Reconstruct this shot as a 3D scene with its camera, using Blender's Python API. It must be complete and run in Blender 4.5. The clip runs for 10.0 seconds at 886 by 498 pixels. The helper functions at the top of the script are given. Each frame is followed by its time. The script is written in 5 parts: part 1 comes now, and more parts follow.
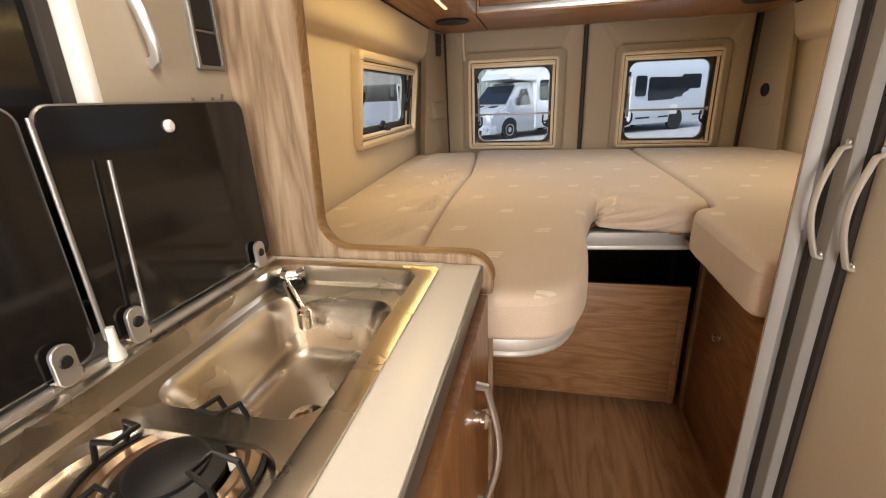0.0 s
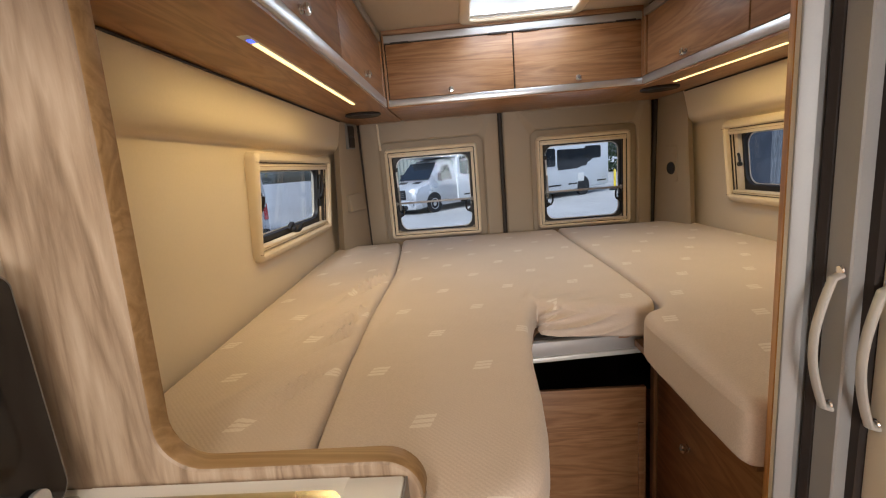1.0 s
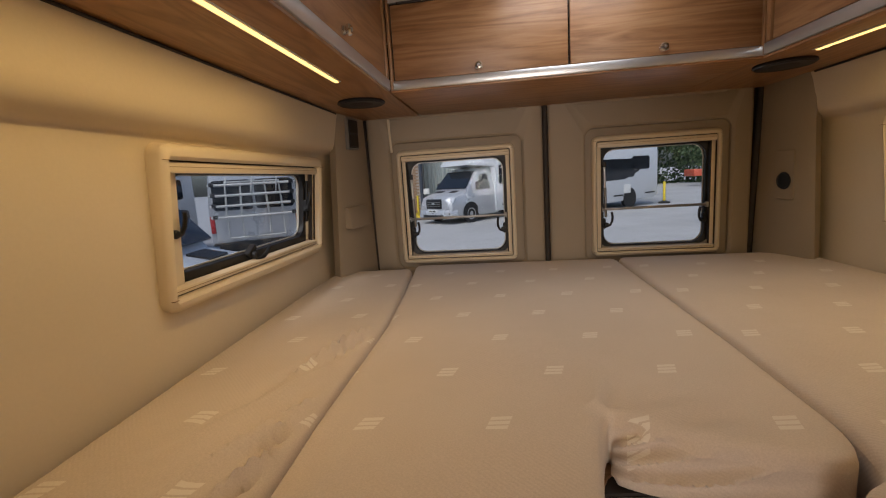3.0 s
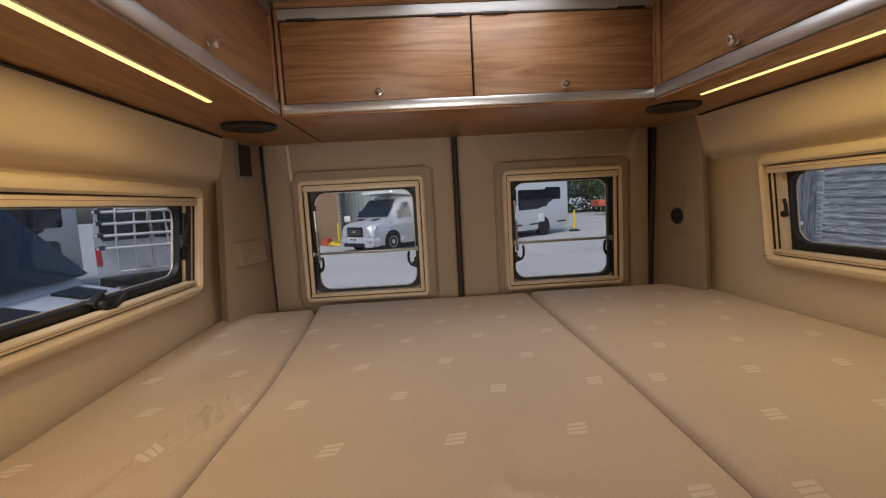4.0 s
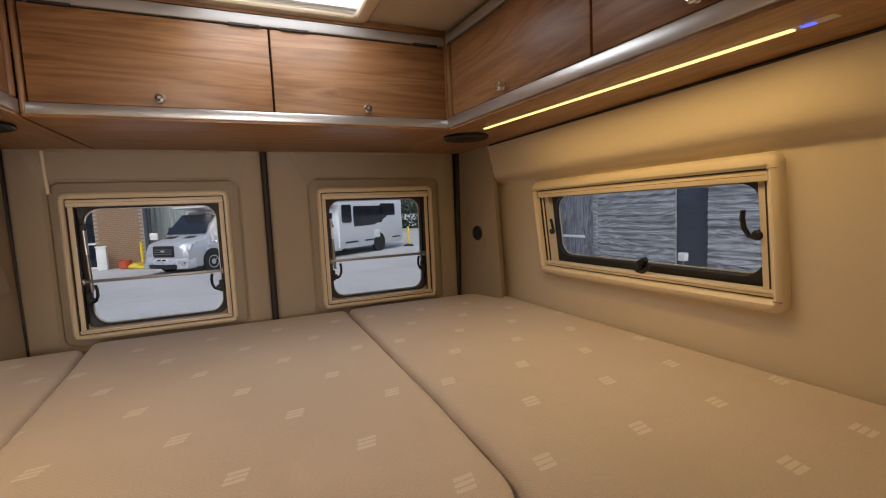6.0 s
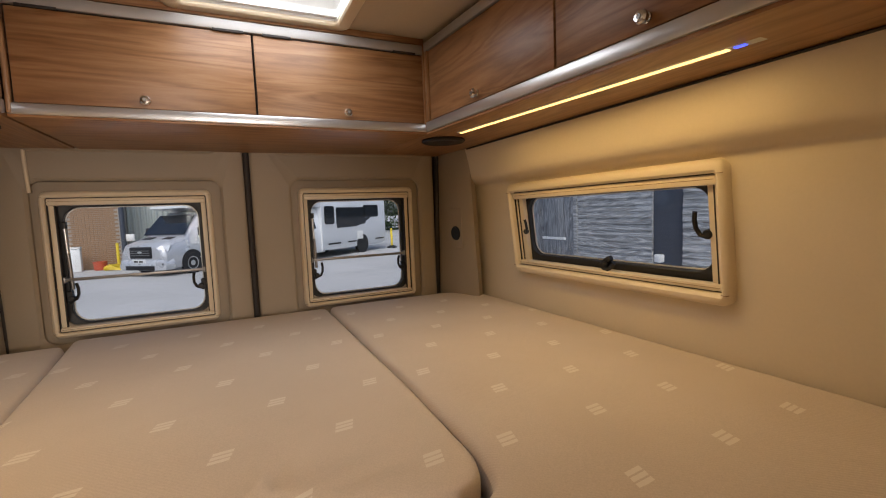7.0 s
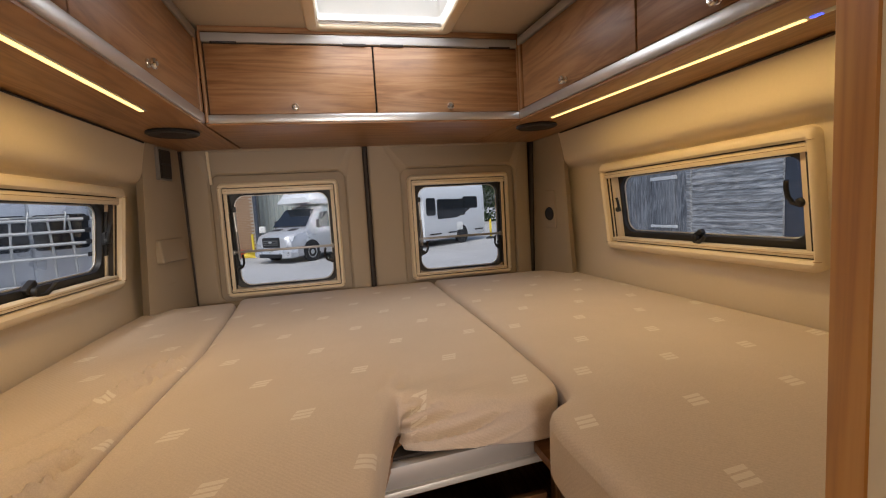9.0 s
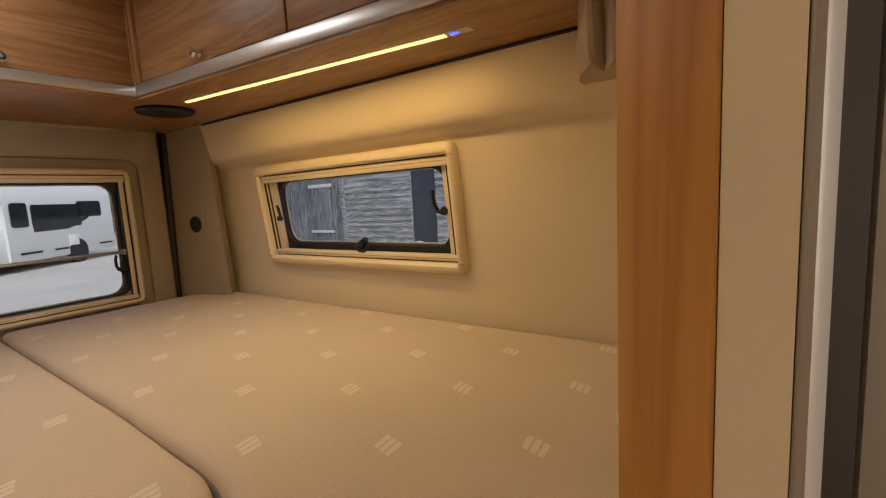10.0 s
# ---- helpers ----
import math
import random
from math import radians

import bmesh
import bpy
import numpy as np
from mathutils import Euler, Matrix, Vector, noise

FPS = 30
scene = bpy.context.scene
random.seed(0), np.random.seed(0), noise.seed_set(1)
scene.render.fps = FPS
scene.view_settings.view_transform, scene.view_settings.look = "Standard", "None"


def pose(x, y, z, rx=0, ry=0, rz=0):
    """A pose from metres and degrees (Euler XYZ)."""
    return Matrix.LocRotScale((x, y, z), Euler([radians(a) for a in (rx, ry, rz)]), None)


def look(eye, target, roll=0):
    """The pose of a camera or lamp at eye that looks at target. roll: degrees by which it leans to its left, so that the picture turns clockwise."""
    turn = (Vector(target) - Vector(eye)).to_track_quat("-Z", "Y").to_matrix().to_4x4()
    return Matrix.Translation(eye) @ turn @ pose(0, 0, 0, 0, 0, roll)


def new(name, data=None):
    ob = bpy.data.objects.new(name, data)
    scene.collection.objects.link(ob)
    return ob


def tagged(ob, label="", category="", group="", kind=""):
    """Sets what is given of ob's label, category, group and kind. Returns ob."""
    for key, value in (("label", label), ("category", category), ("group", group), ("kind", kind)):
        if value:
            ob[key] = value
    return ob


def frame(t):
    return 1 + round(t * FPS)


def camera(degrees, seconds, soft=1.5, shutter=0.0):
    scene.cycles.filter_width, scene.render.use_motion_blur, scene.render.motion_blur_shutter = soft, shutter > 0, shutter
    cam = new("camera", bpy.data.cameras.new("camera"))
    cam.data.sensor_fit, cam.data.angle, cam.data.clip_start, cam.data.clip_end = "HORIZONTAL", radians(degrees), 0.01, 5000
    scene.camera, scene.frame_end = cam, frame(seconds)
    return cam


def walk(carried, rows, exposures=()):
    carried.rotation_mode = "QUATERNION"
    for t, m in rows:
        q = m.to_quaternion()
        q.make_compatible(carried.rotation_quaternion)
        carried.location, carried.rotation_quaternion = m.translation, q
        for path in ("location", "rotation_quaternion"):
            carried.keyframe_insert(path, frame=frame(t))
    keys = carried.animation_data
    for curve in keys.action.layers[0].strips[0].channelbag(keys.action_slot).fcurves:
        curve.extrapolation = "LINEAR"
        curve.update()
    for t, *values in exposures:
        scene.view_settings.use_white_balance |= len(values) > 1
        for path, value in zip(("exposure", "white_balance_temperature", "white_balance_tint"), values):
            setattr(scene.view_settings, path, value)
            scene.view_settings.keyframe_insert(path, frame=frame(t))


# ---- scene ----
cam = camera(90.6, 10.0, soft=1.15)
PATH = [
    (0, (-0.241, -0.049, 1.201), (-0.658, 1.795, 0.547), -2.2),
    (0.5, (-0.222, 0.076, 1.25), (-0.425, 2.02, 0.828), -1.9),
    (1, (-0.24, 0.188, 1.275), (-0.353, 2.152, 0.913), -4.7),
    (1.5, (-0.223, 0.37, 1.259), (-0.305, 2.333, 0.888), -4.2),
    (2, (-0.196, 0.504, 1.254), (-0.438, 2.451, 0.864), -4.4),
    (3.3, (-0.208, 0.799, 1.276), (-0.486, 2.76, 1.003), -3.6),
    (3.5, (-0.195, 0.831, 1.283), (-0.399, 2.805, 1.032), -3.3),
    (4, (-0.151, 0.866, 1.28), (-0.079, 2.853, 1.071), -3.1),
    (4.5, (-0.119, 0.863, 1.277), (0.196, 2.828, 1.086), -3.3),
    (5, (-0.093, 0.846, 1.282), (0.415, 2.771, 1.09), -3.2),
    (5.5, (-0.079, 0.837, 1.283), (0.601, 2.709, 1.098), -2.9),
    (6, (-0.066, 0.83, 1.286), (0.716, 2.662, 1.111), -2.6),
    (6.2, (-0.067, 0.83, 1.291), (0.75, 2.647, 1.117), -2.5),
    (7.3, (-0.081, 0.706, 1.262), (0.77, 2.508, 1.093), -2.3),
    (7.5, (-0.094, 0.661, 1.248), (0.73, 2.476, 1.08), -2.7),
    (8, (-0.103, 0.577, 1.247), (0.525, 2.468, 1.078), -3.7),
    (8.5, (-0.123, 0.535, 1.236), (0.291, 2.485, 1.068), -3.8),
    (9, (-0.126, 0.584, 1.235), (0.297, 2.53, 1.051), -3.4),
    (9.5, (-0.078, 0.712, 1.244), (0.885, 2.458, 1.037), -1.9),
    (9.7, (-0.044, 0.750, 1.250), (1.198, 2.301, 1.03), -2.5),
    (10, (0.001, 0.771, 1.240), (1.612, 1.925, 0.998), -3.1),
]
EXPOSURES = [(0, 0.42, 6300, 10), (0.5, 0.32, 5900, 10), (1.0, 0.26, 5950, 10), (1.5, 0.20, 6350, 10), (2.0, -0.06, 6600, 10), (3.4, -0.33, 6550, 14),
             (4.5, -0.31, 6620, 14), (5.5, -0.23, 6680, 14), (6.5, -0.13, 6680, 14), (8.0, 0.03, 6680, 14), (9.5, -0.03, 6820, 14), (10.0, 0.05, 7300, 14)]
walk(cam, [(t, look(eye, target, roll)) for t, eye, target, roll in PATH], EXPOSURES)

# ---- light of the place ----
world = bpy.data.worlds.new("overcast_sky")
scene.world = world
world.use_nodes = True
_wn = world.node_tree.nodes
_sky = _wn.new("ShaderNodeTexSky")
_sky.sky_type = "NISHITA"
_sky.sun_disc = False
_sky.sun_elevation, _sky.sun_rotation = radians(52), radians(200)
_sky.air_density, _sky.dust_density, _sky.ozone_density = 1.0, 4.0, 1.0
world.node_tree.links.new(_sky.outputs[0], _wn["Background"].inputs[0])
_wn["Background"].inputs[1].default_value = 0.16

_sun = bpy.data.lights.new("overcast_sun", "SUN")
_sun.energy, _sun.angle, _sun.color = 1.5, radians(30), (1.0, 0.95, 0.88)
_sun_ob = new("overcast_sun", _sun)
_sun_ob.matrix_world = look((0, 0, 0), (-math.sin(radians(200)) * math.cos(radians(52)), -math.cos(radians(200)) * math.cos(radians(52)), -math.sin(radians(52))))


def area_lamp(name, centre, aim, sx, sy, watts, colour, spread=180):
    d = bpy.data.lights.new(name, "AREA")
    d.shape, d.size, d.size_y, d.energy, d.color, d.spread = "RECTANGLE", sx, sy, watts, colour, radians(spread)
    ob = new(name, d)
    ob.matrix_world = look(centre, aim)
    return ob


WARM = (1.0, 0.70, 0.28)
# the two strips under the side lockers
for _sx in (-1, 1):
    _l = area_lamp("strip_light", (0, 0, 1), (0, 0, 0), 0.005, 0.84, 2.35, WARM)
    _l.matrix_world = pose(0.6975, 1.690, 1.5405, 0, 0, 6.0) if _sx > 0 else pose(-0.635, 1.525, 1.5405, 0, 0, -0.9)
# daylight through the roof light, the open side door and the cab windscreen
area_lamp("rooflight_daylight", (0.045, 1.95, 1.905), (0.045, 1.95, 0), 0.40, 0.40, 2.6, (0.86, 0.93, 1.0))
area_lamp("side_door_daylight", (1.02, -1.2, 1.05), (0, -1.0, 0.9), 1.1, 1.6, 46.0, (1.0, 0.94, 0.87))
area_lamp("windscreen_daylight", (0, -3.1, 1.3), (0, 0, 1.1), 1.5, 0.7, 76.0, (1.0, 0.94, 0.87))
# the two downlights over the worktop
for _y in (0.02, 0.34):
    _d = bpy.data.lights.new("downlight_glow", "AREA")
    _d.shape, _d.size, _d.energy, _d.color = "DISK", 0.05, 0.90, (1.0, 0.84, 0.64)
    new("downlight_glow", _d).matrix_world = pose(-0.52, _y, 1.498)

# ---- materials ----


class Mat:
    """A node material with short ways to add nodes."""

    def __init__(self, name, colour=(0.5, 0.5, 0.5), rough=0.5, metal=0.0):
        self.m = bpy.data.materials.new(name)
        self.m.use_nodes = True
        self.t = self.m.node_tree
        self.b = self.t.nodes["Principled BSDF"]
        self.b.inputs["Base Color"].default_value = (*colour, 1)
        self.b.inputs["Roughness"].default_value = rough
        self.b.inputs["Metallic"].default_value = metal
        self.colour = None

    def node(self, kind, **inputs):
        n = self.t.nodes.new(kind)
        for k, v in inputs.items():
            n.inputs[k].default_value = v
        return n

    def link(self, a, b):
        self.t.links.new(a, b)

    def coords(self, scale=(1, 1, 1), loc=(0, 0, 0), rot=(0, 0, 0), which="Object"):
        c = self.node("ShaderNodeTexCoord")
        m = self.node("ShaderNodeMapping")
        m.inputs["Scale"].default_value = scale
        m.inputs["Location"].default_value = loc
        m.inputs["Rotation"].default_value = rot
        self.link(c.outputs[which], m.inputs["Vector"])
        return m.outputs[0]

    def noise(self, vec, scale, detail=4.0, rough=0.55, dist=0.0):
        n = self.node("ShaderNodeTexNoise", Scale=scale, Detail=detail, Roughness=rough, Distortion=dist)
        self.link(vec, n.inputs["Vector"])
        return n.outputs["Fac"]

    def ramp(self, fac, stops):
        r = self.node("ShaderNodeValToRGB")
        e = r.color_ramp.elements
        while len(e) < len(stops):
            e.new(0.5)
        for el, (p, c) in zip(e, stops):
            el.position, el.color = p, (*c, 1)
        self.link(fac, r.inputs["Fac"])
        return r.outputs["Color"]

    def mix(self, fac, a, b, mode="MIX"):
        n = self.t.nodes.new("ShaderNodeMix")
        n.data_type, n.blend_type = "RGBA", mode
        for sock, v in ((n.inputs[0], fac), (n.inputs[6], a), (n.inputs[7], b)):
            if isinstance(v, (int, float)):
                sock.default_value = v
            elif isinstance(v, tuple):
                sock.default_value = (*v, 1)
            else:
                self.link(v, sock)
        return n.outputs[2]

    def math(self, op, a, b=0.0, c=0.0):
        n = self.t.nodes.new("ShaderNodeMath")
        n.operation = op
        for sock, v in zip(n.inputs, (a, b, c)):
            if isinstance(v, (int, float)):
                sock.default_value = v
            else:
                self.link(v, sock)
        return n.outputs[0]

    def base(self, col):
        self.link(col, self.b.inputs["Base Color"])

    def rough(self, fac, lo, hi):
        n = self.node("ShaderNodeMapRange")
        n.inputs["To Min"].default_value, n.inputs["To Max"].default_value = lo, hi
        self.link(fac, n.inputs["Value"])
        self.link(n.outputs[0], self.b.inputs["Roughness"])

    def bump(self, fac, strength=0.2, dist=0.002):
        n = self.node("ShaderNodeBump", Strength=strength, Distance=dist)
        self.link(fac, n.inputs["Height"])
        last = self.b.inputs["Normal"].links
        if last:
            self.link(last[0].from_socket, n.inputs["Normal"])
        self.link(n.outputs[0], self.b.inputs["Normal"])


def plain(name, colour, rough=0.5, metal=0.0, vary=0.08, scale=18.0, bump=0.06):
    """A surface with slight stains and fine grain."""
    m = Mat(name, colour, rough, metal)
    v = m.coords()
    big, fine = m.noise(v, scale * 0.25, 3), m.noise(v, scale * 14, 2)
    dark = tuple(c * (1 - vary) for c in colour)
    light = tuple(min(1, c * (1 + vary)) for c in colour)
    m.base(m.mix(0.3, m.ramp(big, [(0.3, dark), (0.7, light)]), m.ramp(fine, [(0.3, dark), (0.7, light)])))
    m.rough(big, max(0.02, rough - 0.06), min(1, rough + 0.06))
    if bump:
        m.bump(fine, bump, 0.001)
    return m.m


def wood(name, stops, grain, rough=0.38, tight=1.0, vary=True):
    """Printed wood with long grain along one axis: 'x', 'y' or 'z'."""
    m = Mat(name, stops[1][1], rough)
    long_, cross = 0.9 * tight, 9.0 * tight
    sc = {"x": (long_, cross, cross), "y": (cross, long_, cross), "z": (cross, cross, long_)}[grain]
    c = m.node("ShaderNodeTexCoord")
    info = m.node("ShaderNodeObjectInfo")
    add = m.node("ShaderNodeVectorMath")
    add.operation = "ADD"
    m.link(c.outputs["Object"], add.inputs[0])
    mul = m.math("MULTIPLY", info.outputs["Random"], 7.0 if vary else 0.0)
    m.link(mul, add.inputs[1])
    mp = m.node("ShaderNodeMapping")
    mp.inputs["Scale"].default_value = sc
    m.link(add.outputs[0], mp.inputs["Vector"])
    v = mp.outputs[0]
    waves = m.noise(v, 1.3, 3, 0.5, 1.3)
    rings = m.math("FRACT", m.math("MULTIPLY", waves, 6.0))
    rings = m.math("ABSOLUTE", m.math("SUBTRACT", rings, 0.5))
    lines = m.noise(v, 9.0, 6, 0.7, 0.4)
    fac = m.math("ADD", m.math("MULTIPLY", rings, 0.7), m.math("MULTIPLY", lines, 0.65))
    m.base(m.ramp(fac, stops))
    m.rough(lines, rough - 0.08, rough + 0.12)
    m.bump(lines, 0.05, 0.0008)
    return m.m


LOCKER = [(0.20, (0.190, 0.086, 0.034)), (0.5, (0.305, 0.150, 0.063)), (0.85, (0.405, 0.225, 0.106))]
ASH = [(0.25, (0.19, 0.125, 0.075)), (0.5, (0.32, 0.225, 0.145)), (0.78, (0.44, 0.335, 0.235))]
PINE = [(0.25, (0.42, 0.185, 0.045)), (0.5, (0.56, 0.275, 0.075)), (0.78, (0.64, 0.35, 0.12))]
M_WOOD_X, M_WOOD_Y, M_WOOD_Z = wood("walnut_grain_across", LOCKER, "x"), wood("walnut_grain_along", LOCKER, "y"), wood("walnut_grain_upright", LOCKER, "z")
M_ASH, M_PINE = wood("pale_ash_upright", ASH, "z", 0.4), wood("honey_wood_upright", PINE, "z", 0.42, 0.6)
M_FLOOR = wood("floor_vinyl_oak", [(0.2, (0.27, 0.14, 0.065)), (0.5, (0.42, 0.235, 0.112)), (0.8, (0.52, 0.315, 0.17))], "y", 0.3, 0.7)
M_WALL = plain("cream_wall_lining", (0.66, 0.56, 0.42), 0.62, 0, 0.04, 10, 0.12)
M_DOORTRIM = plain("taupe_door_lining", (0.325, 0.265, 0.197), 0.6, 0, 0.05, 12, 0.12)
M_FRAME = plain("cream_window_plastic", (0.72, 0.61, 0.45), 0.38, 0, 0.03, 14, 0.02)
M_WASH = plain("pale_washroom_laminate", (0.82, 0.75, 0.63), 0.35, 0, 0.03, 8, 0.02)
M_CREAM = plain("cream_laminate", (0.42, 0.365, 0.29), 0.35, 0, 0.03, 8, 0.02)
M_CEIL = plain("ceiling_fabric", (0.54, 0.46, 0.36), 0.8, 0, 0.05, 8, 0.15)
M_COUNTER = plain("white_worktop", (0.88, 0.87, 0.84), 0.34, 0, 0.02, 10, 0.01)
M_BLACK = plain("black_plastic", (0.008, 0.008, 0.009), 0.5, 0, 0.2, 30, 0.03)
M_RUBBER = plain("brown_black_rubber", (0.022, 0.015, 0.012), 0.65, 0, 0.2, 30, 0.05)
# Near-black for the body frame, and for recesses whose shade is put into the colour.
M_DARKGAP = plain("dark_frame_and_recess_shade", (0.03, 0.022, 0.017), 0.8, 0, 0.2, 8)
M_ALU = plain("satin_aluminium", (0.62, 0.62, 0.62), 0.34, 0.85, 0.05, 40, 0.02)
M_ALUWHITE = plain("pale_aluminium_edge", (0.60, 0.59, 0.56), 0.42, 0.35, 0.05, 30, 0.02)
M_GREYALU = plain("grey_anodised_profile", (0.27, 0.26, 0.25), 0.4, 0.7, 0.06, 30, 0.03)
M_CHROME = plain("chrome", (0.80, 0.80, 0.80), 0.08, 1.0, 0.02, 20, 0)
M_WHITEPL = plain("white_plastic", (0.78, 0.77, 0.74), 0.35, 0, 0.03, 20, 0.01)
# Neutral steel tinted warm: the wood's golden reflection is put into the colour.
M_STEEL = plain("brushed_steel_warm_reflection", (0.60, 0.55, 0.47), 0.27, 1.0, 0.06, 25, 0.05)
M_BLACKGLASS = plain("black_lid_glass", (0.010, 0.009, 0.009), 0.10, 0, 0.1, 6, 0)
M_POST = plain("dull_grey_aluminium", (0.37, 0.37, 0.365), 0.55, 0.4, 0.05, 30, 0.03)
M_DISH = plain("heat_stained_steel", (0.34, 0.25, 0.17), 0.34, 0.9, 0.15, 20, 0.03)
M_BAND = wood("tan_edge_band", [(0.25, (0.20, 0.11, 0.04)), (0.5, (0.265, 0.155, 0.062)), (0.78, (0.33, 0.20, 0.09))], "x", 0.45)
M_PROFILE = plain("dull_anodised_edge", (0.40, 0.385, 0.37), 0.5, 0.35, 0.06, 40, 0.03)
M_CURTAIN = plain("beige_curtain_cloth", (0.45, 0.37, 0.27), 0.9, 0, 0.08, 30, 0.3)


def fabric():
    """Woven beige cover with small marks of three slanted bars in staggered rows."""
    m = Mat("bed_cover_fabric", (0.5, 0.4, 0.3), 0.85)
    c = m.node("ShaderNodeTexCoord")
    sep = m.node("ShaderNodeSeparateXYZ")
    m.link(c.outputs["Object"], sep.inputs[0])
    x, y = sep.outputs["X"], sep.outputs["Y"]
    yr = m.math("DIVIDE", m.math("SUBTRACT", m.math("SUBTRACT", y, m.math("MULTIPLY", x, 0.03)), 1.66), 0.185)
    row = m.math("FLOOR", yr)
    ly = m.math("MULTIPLY", m.math("SUBTRACT", m.math("FRACT", yr), 0.5), 0.185)
    odd = m.math("FLOORED_MODULO", row, 2.0)
    xr = m.math("DIVIDE", m.math("ADD", m.math("ADD", x, 0.33), m.math("MULTIPLY", odd, 0.103)), 0.208)
    lx = m.math("MULTIPLY", m.math("SUBTRACT", m.math("FRACT", xr), 0.5), 0.208)
    lx = m.math("SUBTRACT", lx, m.math("MULTIPLY", ly, 0.25))
    inx = m.math("LESS_THAN", m.math("ABSOLUTE", lx), 0.0165)
    iny = m.math("LESS_THAN", m.math("ABSOLUTE", ly), 0.0190)
    bar = m.math("FRACT", m.math("DIVIDE", m.math("ADD", m.math("ADD", ly, 0.0190), m.math("MULTIPLY", lx, -0.06)), 0.0132))
    inbar = m.math("LESS_THAN", bar, 0.72)
    geo = m.node("ShaderNodeNewGeometry")
    nz = m.node("ShaderNodeSeparateXYZ")
    m.link(geo.outputs["Normal"], nz.inputs[0])
    flat_top = m.math("GREATER_THAN", nz.outputs["Z"], 0.6)
    mask = m.math("MULTIPLY", m.math("MULTIPLY", m.math("MULTIPLY", inx, iny), inbar), flat_top)
    v = m.coords()
    big, fine = m.noise(v, 3.0, 4), m.noise(v, 420.0, 2)
    wv = m.node("ShaderNodeTexWave", Scale=70.0, Distortion=1.5, Detail=2.0)
    wv.bands_direction = "DIAGONAL"
    m.link(v, wv.inputs["Vector"])
    cloth = m.ramp(big, [(0.3, (0.56, 0.460, 0.365)), (0.7, (0.64, 0.535, 0.435))])
    cloth = m.mix(0.35, cloth, m.ramp(fine, [(0.3, (0.47, 0.380, 0.292)), (0.7, (0.70, 0.585, 0.475))]))
    m.base(m.mix(m.math("MULTIPLY", mask, 0.60), cloth, (0.80, 0.74, 0.64)))
    m.bump(wv.outputs["Fac"], 0.12, 0.0012)
    m.bump(m.noise(v, 9.0, 3), 0.35, 0.006)
    m.b.inputs["Sheen Weight"].default_value = 0.15
    return m.m


M_FABRIC = fabric()


def glass_pane(name, tint, gloss=0.022):
    m = Mat(name)
    t = m.t
    out = t.nodes["Material Output"]
    tr = m.node("ShaderNodeBsdfTransparent", Color=(*tint, 1))
    gl = m.node("ShaderNodeBsdfGlossy", Roughness=0.02)
    lw = m.node("ShaderNodeLayerWeight", Blend=0.5)
    fr = m.math("ADD", m.math("MULTIPLY", m.math("POWER", lw.outputs["Facing"], 4.0), 0.5), gloss)
    mx = t.nodes.new("ShaderNodeMixShader")
    m.link(fr, mx.inputs[0])
    m.link(tr.outputs[0], mx.inputs[1])
    m.link(gl.outputs[0], mx.inputs[2])
    m.link(mx.outputs[0], out.inputs["Surface"])
    return m.m


M_PANE = glass_pane("acrylic_window_pane", (0.88, 0.935, 0.98), 0.006)
M_PANEDARK = glass_pane("tinted_acrylic_pane", (0.80, 0.86, 0.92))


def glow(name, colour, strength):
    m = Mat(name, (0, 0, 0))
    m.b.inputs["Emission Color"].default_value = (*colour, 1)
    m.b.inputs["Emission Strength"].default_value = strength
    return m.m


M_LED = glow("warm_led_diffuser", (1.0, 0.62, 0.20), 2.8)
M_BLUELED = glow("blue_touch_switch", (0.05, 0.08, 1.0), 3.0)
M_DOWN = glow("downlight_lens", (1.0, 0.8, 0.5), 12.0)
# The dome is opaque; daylight through it is put in as emission.
M_DOME = glow("glowing_rooflight_dome", (0.92, 0.97, 1.0), 1.5)

# ---- building helpers ----


def finish(bm, name, mat, smooth=True):
    bmesh.ops.recalc_face_normals(bm, faces=bm.faces[:])
    me = bpy.data.meshes.new(name)
    bm.to_mesh(me)
    bm.free()
    for mm in (mat if isinstance(mat, (list, tuple)) else [mat]):
        me.materials.append(mm)
    if smooth:
        me.polygons.foreach_set("use_smooth", [True] * len(me.polygons))
        me.set_sharp_from_angle(angle=radians(38 if smooth is True else smooth))
    return me


def thing(name, label, category, m=None, group="", kind=""):
    """An empty at a thing's base, that its parts hang under."""
    ob = new(name)
    ob.empty_display_size = 0.05
    if m is not None:
        ob.matrix_world = m
    return tagged(ob, label, category, group, kind)


def part(name, bm, mat, parent, label="", smooth=True):
    ob = new(name, finish(bm, name, mat, smooth))
    ob.parent = parent
    if label:
        tagged(ob, label)
    return ob


def single(name, bm, mat, label, category, group="", kind="", smooth=True):
    return tagged(new(name, finish(bm, name, mat, smooth)), label, category, group, kind)


def box(lo, hi, bev=0.0, seg=2, bm=None, m=None):
    b = bmesh.new()
    bmesh.ops.create_cube(b, size=1)
    for v in b.verts:
        v.co = Vector([l + (h - l) * (c + 0.5) for l, h, c in zip(lo, hi, v.co)])
    if bev:
        bmesh.ops.bevel(b, geom=b.edges[:], offset=bev, segments=seg, profile=0.5, affect="EDGES")
    return join(bm, b, m)


def join(bm, b, m=None):
    if m is not None:
        b.transform(m)
    if bm is None:
        return b
    me = bpy.data.meshes.new("tmp")
    b.to_mesh(me)
    b.free()
    bm.from_mesh(me)
    bpy.data.meshes.remove(me)
    return bm


